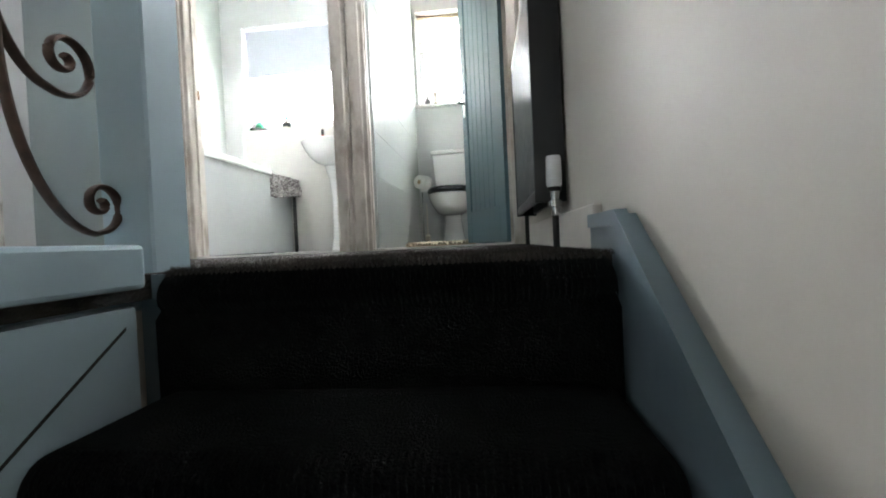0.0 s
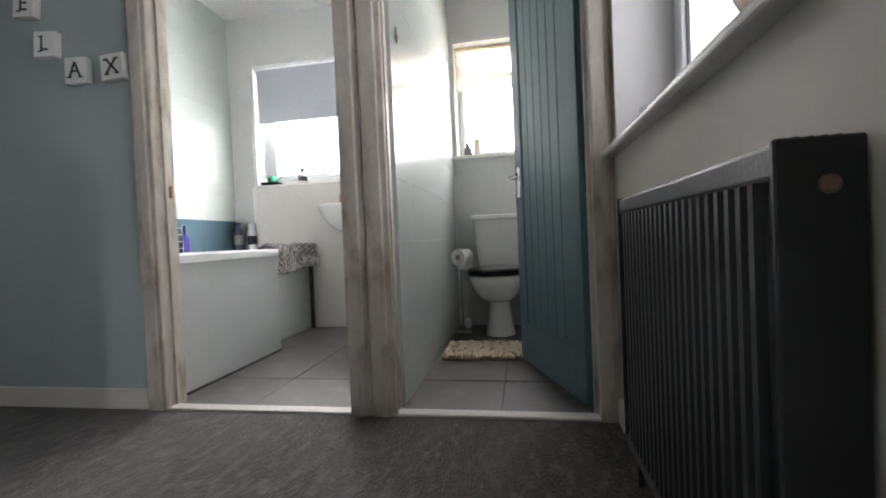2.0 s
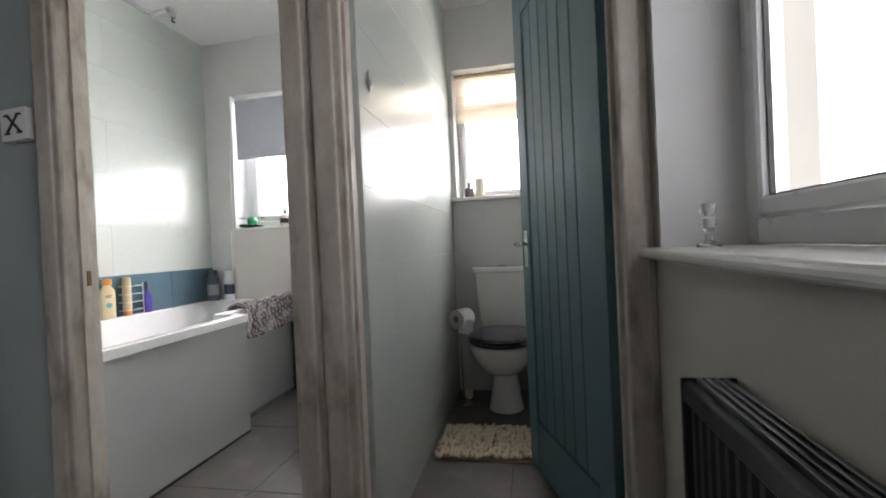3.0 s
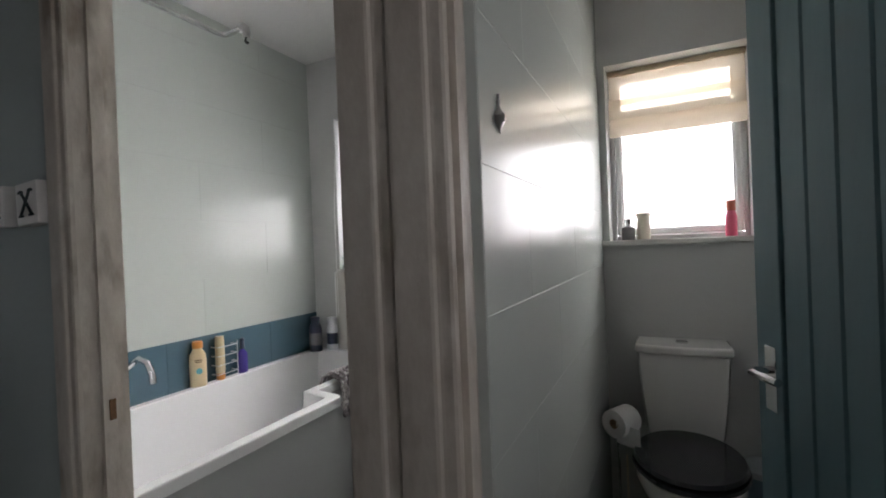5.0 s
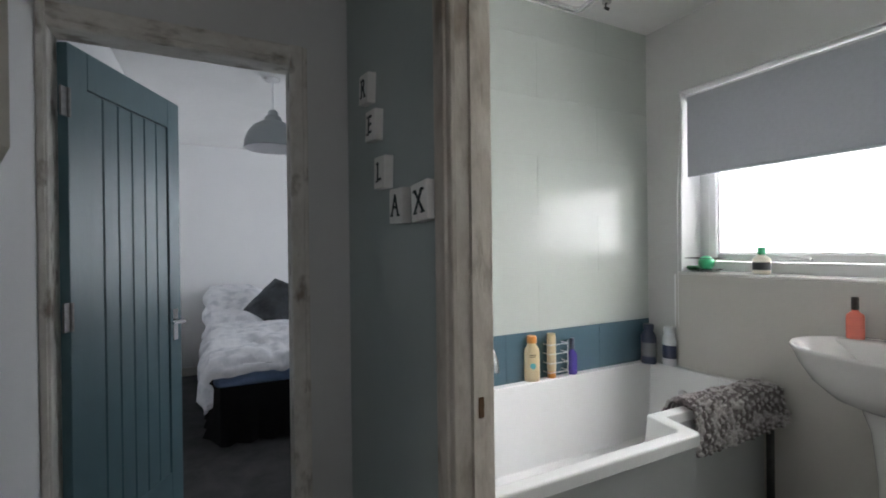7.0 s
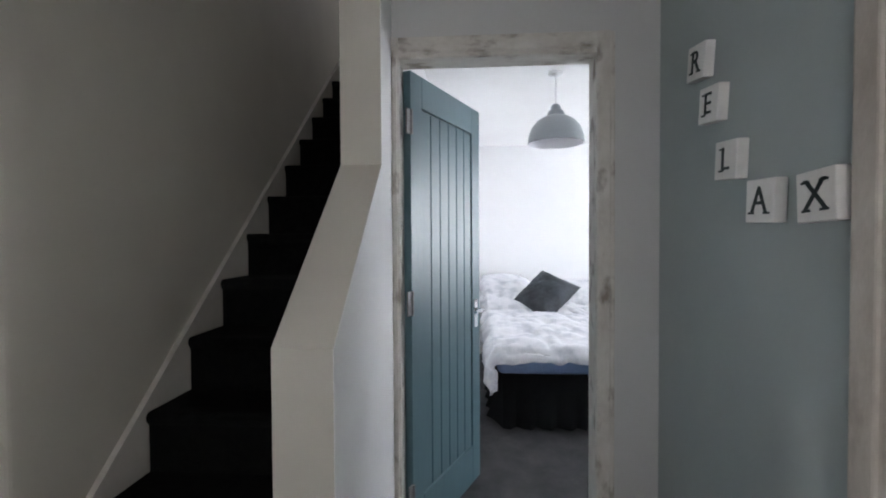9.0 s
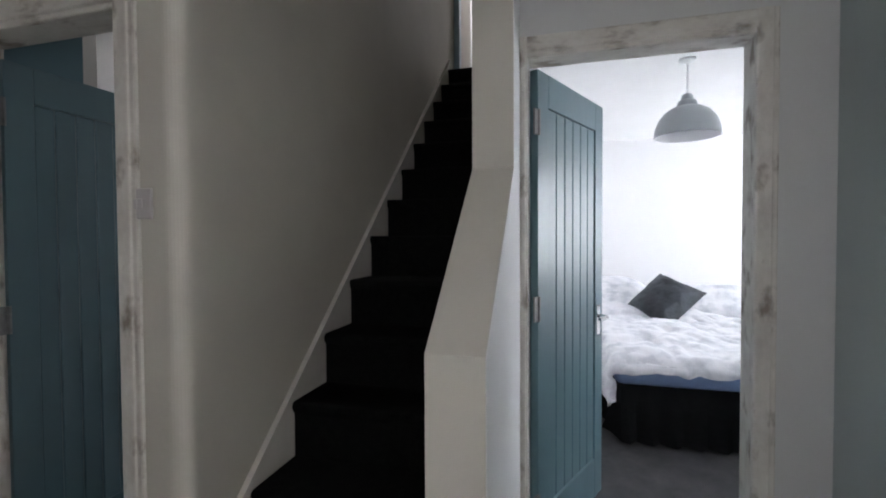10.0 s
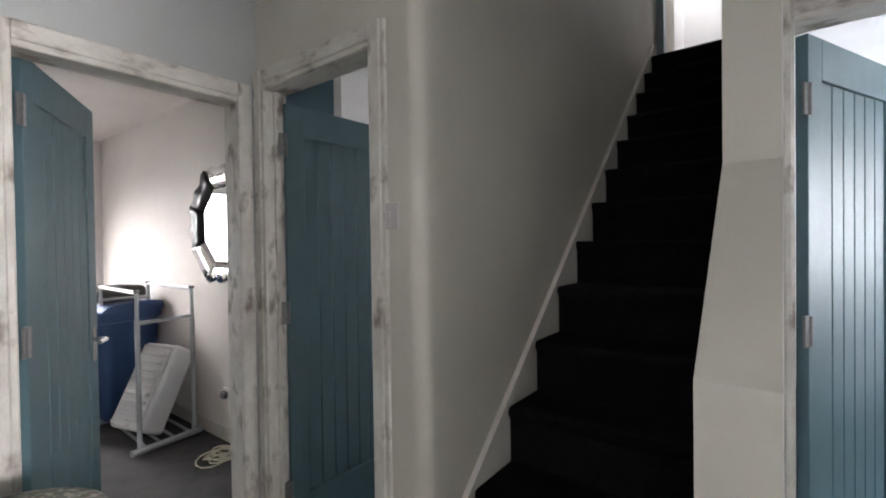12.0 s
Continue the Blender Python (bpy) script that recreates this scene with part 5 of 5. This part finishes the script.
cushion("cushion", "dark charcoal plush cushion propped on the duvet", pose(-4.50, 0.01, 0.765, 42, 4, 62) @ pose(0, 0, 0, 0, 0, 69), 0.50, 0.47, 0.20, M["fur"])
cushion("pillow", "pale grey mottled pillow leaning on the bed head", pose(-4.84, 0.56, 0.70, 40, 0, 82), 0.70, 0.48, 0.20, M["duvet"])

pend = thing("pendant_lamp", "grey enamel dome pendant lamp on a white flex", "pendant lamp", pose(-2.98, -0.177, 0))
shade = part("shade", lathe([(0.91 * q, 1.914 + 0.93 * (z - 1.914)) for q, z in [(0.188, 1.914), (0.193, 1.918), (0.186, 1.968), (0.166, 2.022), (0.130, 2.066), (0.086, 2.092), (0.060, 2.102), (0.056, 2.122), (0.050, 2.134), (0.036, 2.142), (0.033, 2.165), (0.022, 2.178), (0.0, 2.182)]], 40), M["shade"], pend, "grey enamel shade", smooth=True)
part("lining", lathe([(0.91 * q, 1.914 + 0.93 * (z - 1.914)) for q, z in [(0.188, 1.914), (0.183, 1.966), (0.162, 2.019), (0.127, 2.062), (0.083, 2.088), (0.0, 2.098)]], 40), M["enamel"], shade, "white enamel lining", smooth=True)
part("flex", tube([(0, 0, 2.155), (0, 0, 2.345)], 0.004, 6), M["upvc"], pend)
part("rose", lathe([(0, 2.335), (0.03, 2.337), (0.045, 2.348), (0.046, 2.3585), (0, 2.3585)], 20), M["upvc"], pend, smooth=True)
part("bulb", lathe([(0.0001, 1.950), (0.028, 1.970), (0.032, 2.000), (0.02, 2.040), (0.014, 2.068), (0, 2.074)], 14), M["bottlewhite"], pend, smooth=True)

# ---- back bedroom ----
mir = thing("wall_mirror", "sunburst mirror with wavy facets, two coloured dark for reflections, on the warm white wall", "mirror", pose(-1.599, -4.07, 1.495, 90, 0, 90) @ Matrix.Scale(1.16, 4))
part("glass", lathe([(0, 0.018), (0.25, 0.018), (0.25, 0.010)], 8), M["mirror"], mir, shift=pose(0, 0, 0, 0, 0, 23.85))
part("backing", lathe([(0, 0.0), (0.30, 0.0), (0.30, 0.006), (0, 0.006)], 24), M["blackmatt"], mir)
for k in range(8):
    a0, a1 = 2 * math.pi * (k + 0.53) / 8, 2 * math.pi * (k + 1.53) / 8
    bm = bmesh.new()
    rows = []
    for i in range(9):
        a = a0 + (a1 - a0) * i / 8
        edge = math.cos(math.pi / 8) / math.cos(a - (a0 + a1) / 2)
        wave = 0.012 * math.sin(i * math.pi * 0.5) * (k != 4)
        rows.append([bm.verts.new((r * math.cos(a), r * math.sin(a), z)) for r, z in ((0.232 * edge, 0.016), (0.29 * edge, 0.031), (0.362 * edge + 0.7 * wave, 0.046 + 0.35 * wave))])
    for a, b in zip(rows, rows[1:]):
        for i in range(2):
            bm.faces.new((a[i], a[i + 1], b[i + 1], b[i]))
    # The left and upper left facets get their dark reflection as colour.
    ob = part("facet", bm, M["darkreflection"] if k in (2, 3) else M["mirror"], mir, smooth=True)
    so = ob.modifiers.new("thick", "SOLIDIFY")
    so.thickness = 0.004

bn = thing("wheelie_bin", "blue plastic storage bin with a lid in the back bedroom", "bin", pose(-1.30, -5.30, 0, 0, 0, 20))
bm = bmesh.new()
rings = []
for z, w, d in ((0.035, 0.185, 0.19), (0.05, 0.195, 0.20), (0.40, 0.215, 0.22), (0.78, 0.235, 0.24), (0.785, 0.248, 0.253), (0.855, 0.250, 0.255)):
    ring = []
    for cx, cy, a0 in ((1, 1, 0), (-1, 1, 90), (-1, -1, 180), (1, -1, 270)):
        for k in range(5):
            a = radians(a0 + 22.5 * k)
            ring.append(bm.verts.new((cx * (w - 0.06) + 0.06 * math.cos(a), cy * (d - 0.06) + 0.06 * math.sin(a), z)))
    rings.append(ring)
for a, b in zip(rings, rings[1:]):
    for k in range(20):
        bm.faces.new((a[k], a[(k + 1) % 20], b[(k + 1) % 20], b[k]))
bm.faces.new(rings[0][::-1])
bm.faces.new(rings[-1])
part("body", bm, M["bin"], bn, smooth=True)
part("lid", prism([(-0.275, 0.857), (0.275, 0.857), (0.278, 0.875), (0.24, 0.905), (0.12, 0.925), (-0.12, 0.925), (-0.24, 0.905), (-0.278, 0.875)], -0.275, 0.275, "y"), M["bin"], bn, smooth=True)
part("foot", cuboid(-0.16, 0.16, -0.17, 0.17, 0.0, 0.034), M["blackmatt"], bn)
shopper = thing("shopping_bag", "navy shopping bag with white dashes beside the bin", "bag", pose(-0.98, -5.25, 0, 0, 0, 12))
part("body", cuboid(-0.12, 0.12, -0.15, 0.15, 0.0, 0.80, bevel=0.03, seg=2), M["navy"], shopper, smooth=True)
part("top", cuboid(-0.115, 0.115, -0.145, 0.145, 0.80, 0.90, bevel=0.03, seg=2), M["bin"], shopper, "pale blue folded top", smooth=True)
for k in range(6):
    for q in range(3):
        part("dash", cuboid(-0.09 + 0.07 * q, -0.05 + 0.07 * q, 0.1502, 0.152, 0.12 + 0.11 * k, 0.13 + 0.11 * k), M["bottlewhite"], shopper)
bg = tagged(part("bag", cuboid(-0.2, 0.2, -0.16, 0.16, 0.926, 1.04, bevel=0.05, seg=3), M["blackmatt"], shift=pose(-1.30, -5.33, 0, 0, 0, 20), smooth=True), "black bag lying on the blue bin", "bag")

air = thing("clothes_rail", "grey steel double clothes rail with a slatted base", "clothes rail")
A, B, C, D = Vector((-1.495, -4.36, 0)), Vector((-1.145, -4.32, 0)), Vector((-1.175, -5.13, 0)), Vector((-1.50, -5.15, 0))
TOP = Vector((0, 0, 1.055))
for p, q, cross in ((A, B, 0.86), (D, C, 0.95)):
    for v in (p, q):
        post = part("post", tube([v + Vector((0, 0, 0.06)), v + TOP], 0.012, 10), M["steel"], air, smooth=True)
        part("sleeve", tube([v + Vector((0, 0, 0.06)), v + Vector((0, 0, cross + 0.02))], 0.0155, 10), M["steel"], post, smooth=True)
        part("end_cap", tube([v + TOP, v + TOP + Vector((0, 0, 0.018))], 0.019, 10), M["greybottle"], post, smooth=True)
    part("foot", tube([p + (p - q) * 0.14 + Vector((0, 0, 0.035)), q + (q - p) * 0.14 + Vector((0, 0, 0.035))], 0.022, 10), M["steel"], air, smooth=True)
    part("cross_bar", tube([p + Vector((0, 0, cross)), q + Vector((0, 0, cross))], 0.014, 10), M["steel"], air, smooth=True)
for p, q in ((A, D), (B, C)):
    part("top_bar", tube([p + TOP, q + TOP], 0.014, 10), M["tray"], air, "pale hanging bar", smooth=True)
for f in (0.1, 0.4, 0.65, 0.9):
    s, e = A.lerp(B, f), D.lerp(C, f)
    part("slat", tube([s + Vector((0, 0, 0.05)), e + Vector((0, 0, 0.05))], 0.010, 8), M["steel"], air, smooth=True)

tr = thing("plastic_tray", "white ribbed plastic storage tray leaning on the clothes rail", "tray", pose(-1.18, -4.60, 0.09, 0, 0, 16) @ pose(0, 0, 0, 0, -28, 0))
part("shell", cuboid(-0.13, 0.05, -0.165, 0.165, 0.0, 0.60, bevel=0.028, seg=3), M["tray"], tr, smooth=True)
part("rim", tube([(0.052, -0.14, 0.03), (0.052, 0.14, 0.03), (0.052, 0.14, 0.57), (0.052, -0.14, 0.57)], 0.009, 6, closed=True), M["tray"], tr, smooth=True)
for k in range(9):
    z = 0.06 + 0.055 * k
    part("rib", cuboid(0.048, 0.084, -0.112, 0.112, z, z + 0.026, bevel=0.010, seg=2), M["tray"], tr, smooth=True)
coil = []
for i in range(96):
    a = i * 0.42
    q = 0.075 + 0.035 * math.sin(i * 0.131) + 0.012 * math.sin(i * 0.9)
    coil.append((-1.44 + 0.03 * math.sin(i * 0.07) + 1.1 * q * math.cos(a), -3.86 + 0.02 * math.cos(i * 0.11) + q * math.sin(a), 0.008 + 0.00028 * i + 0.012 * (1 + math.sin(i * 0.63))))
coil += [(-1.54, -3.93, 0.03), (-1.575, -3.98, 0.10), (-1.580, -4.03, 0.20), (-1.578, -4.06, 0.29)]
tagged(part("cable", tube(coil, 0.0048, 6), M["cable"], smooth=True), "coil of cream cable lying on the dark carpet", "cable")
sk = thing("socket", "white plastic wall socket with a dark plug", "socket", pose(-1.599, -4.05, 0.33, 0, 0, 90))
part("plate", cuboid(-0.07, 0.07, -0.01, 0, -0.043, 0.043, bevel=0.004), M["switch"], sk)
part("plug", cuboid(-0.05, -0.005, -0.045, -0.0105, -0.025, 0.025, bevel=0.006), M["greybottle"], sk)

# ---- attic head ----
tagged(part("newel_post", cuboid(-4.56, -4.48, -1.929, -1.872, 2.913, 4.6, bevel=0.004), M["newel"]), "pale blue painted post at the head of the attic stairs", "post")

# ---- tiles ----
def tile_wall(owner, x_face, depth, y0, y1, courses, width, mat, name="tile", gap=0.0004):
    """Large wall tiles laid in running bond, each a bevelled piece on one of a few shared meshes."""
    cache = {}
    for k, (z0, z1) in enumerate(zip(courses, courses[1:])):
        y = y0 - (width / 2 if k % 2 else 0)
        while y < y1 - 0.01:
            a, b = max(y, y0), min(y + width, y1)
            key = (round(b - a, 3), round(z1 - z0, 3))
            if b - a > 0.02:
                if key not in cache:
                    bm = cuboid(0, depth, gap, key[0] - gap, gap, key[1] - gap, bevel=0.0004)
                    bmesh.ops.recalc_face_normals(bm, faces=bm.faces)
                    me = bpy.data.meshes.new(name)
                    bm.to_mesh(me)
                    bm.free()
                    me.materials.append(mat)
                    cache[key] = me
                piece(name, cache[key], owner, pose(x_face, a, z0))
            y += width


west, part_wall, bath_floor = bpy.data.objects["wall_bath_west"], bpy.data.objects["wall_partition"], bpy.data.objects["floor_bath"]
tile_wall(west, -1.711, 0.010, 0.102, 1.688, [0.862, 1.137, 1.43, 1.72, 2.01, 2.30, 2.468], 0.80, M["tile"], gap=0.0002)
tile_wall(west, -1.711, 0.012, 0.102, 1.688, [0.62, 0.86], 0.60, M["tealtile"])
tile_wall(part_wall, 0.079, 0.010, 0.102, 1.688, [0.0, 0.155, 0.40, 0.645, 0.895, 1.138, 1.382, 1.63, 1.875, 2.12, 2.365, 2.468], 0.55, M["tile"], gap=0.00045)
cache = {}
xs, ys = [-1.69, -1.06, -0.555, -0.05, 0.463, 0.873], [0.046, 0.41, 1.02, 1.63, 1.689]
for x0, x1 in zip(xs, xs[1:]):
    for y0, y1 in zip(ys, ys[1:]):
        key = (round(x1 - x0, 3), round(y1 - y0, 3))
        if key not in cache:
            bm = cuboid(0.002, key[0] - 0.002, 0.002, key[1] - 0.002, -0.007, 0.0, bevel=0.0015)
            bmesh.ops.recalc_face_normals(bm, faces=bm.faces)
            me = bpy.data.meshes.new("tile")
            bm.to_mesh(me)
            bm.free()
            me.materials.append(M["floortile"])
            cache[key] = me
        piece("tile", cache[key], bath_floor, pose(x0, y0, 0.0))
splash = structure("wall_bath_splashback", cuboid(-1.525, -0.02, 1.682, 1.6895, 0.0, 1.117), M["warmpale"], "pale warm grey splashback below the bathroom window")
structure("trim_tile_edge", cuboid(-1.532, -1.525, 1.679, 1.6895, 0.0, 1.117), M["upvc"], "white tile edge trim")

# carpet pile standing up along the stair head
rnd = random.Random(11)
verts, faces = [], []
for i in range(90000):
    if i < 26000:
        f = rnd.random() ** 2.4
        x, y, tall, wide = rnd.uniform(0.166, 0.846), -1.648 + 0.74 * f, 1 - 0.6 * f ** 0.5, 1.0
    else:
        f = rnd.random() ** 1.3
        x, y, tall, wide = rnd.uniform(-1.05, 0.846), -1.60 + 1.57 * f, 0.45 - 0.3 * f, 1.3
        if x < 0.166 and y < -1.50:
            continue
    if y < -1.615 and not 0.19 < x < 0.82:
        continue
    a, h, w = rnd.uniform(0, math.pi), rnd.uniform(0.004, 0.011) * tall, rnd.uniform(0.0006, 0.0012) * wide
    lx, ly = rnd.uniform(-0.005, 0.005), rnd.uniform(-0.008, 0.003)
    base = -0.001 if y > -1.628 else -0.0295 + math.sqrt(max(0, 0.032 ** 2 - (-1.628 - y) ** 2))
    k = len(verts)
    verts += [(x - w * math.cos(a), y - w * math.sin(a), base), (x + w * math.cos(a), y + w * math.sin(a), base), (x + lx, y + ly - 0.1 * max(0, -1.63 - y), base + 0.001 + h)]
    faces.append((k, k + 1, k + 2))
me = bpy.data.meshes.new("carpet_pile")
me.from_pydata(verts, [], faces)
me.materials.append(M["pile"])
tagged(new("carpet_pile", me), "charcoal carpet pile standing along the stair head", "carpet", kind="stuff")

# joint between the boards of the outer string
part("string_joint", prism([(-1.690, -0.0705), (-1.690, -0.0755), (-1.96, -0.2535), (-1.96, -0.2485)], 0.1582, 0.1590, "x"), M["blackmatt"], lower)
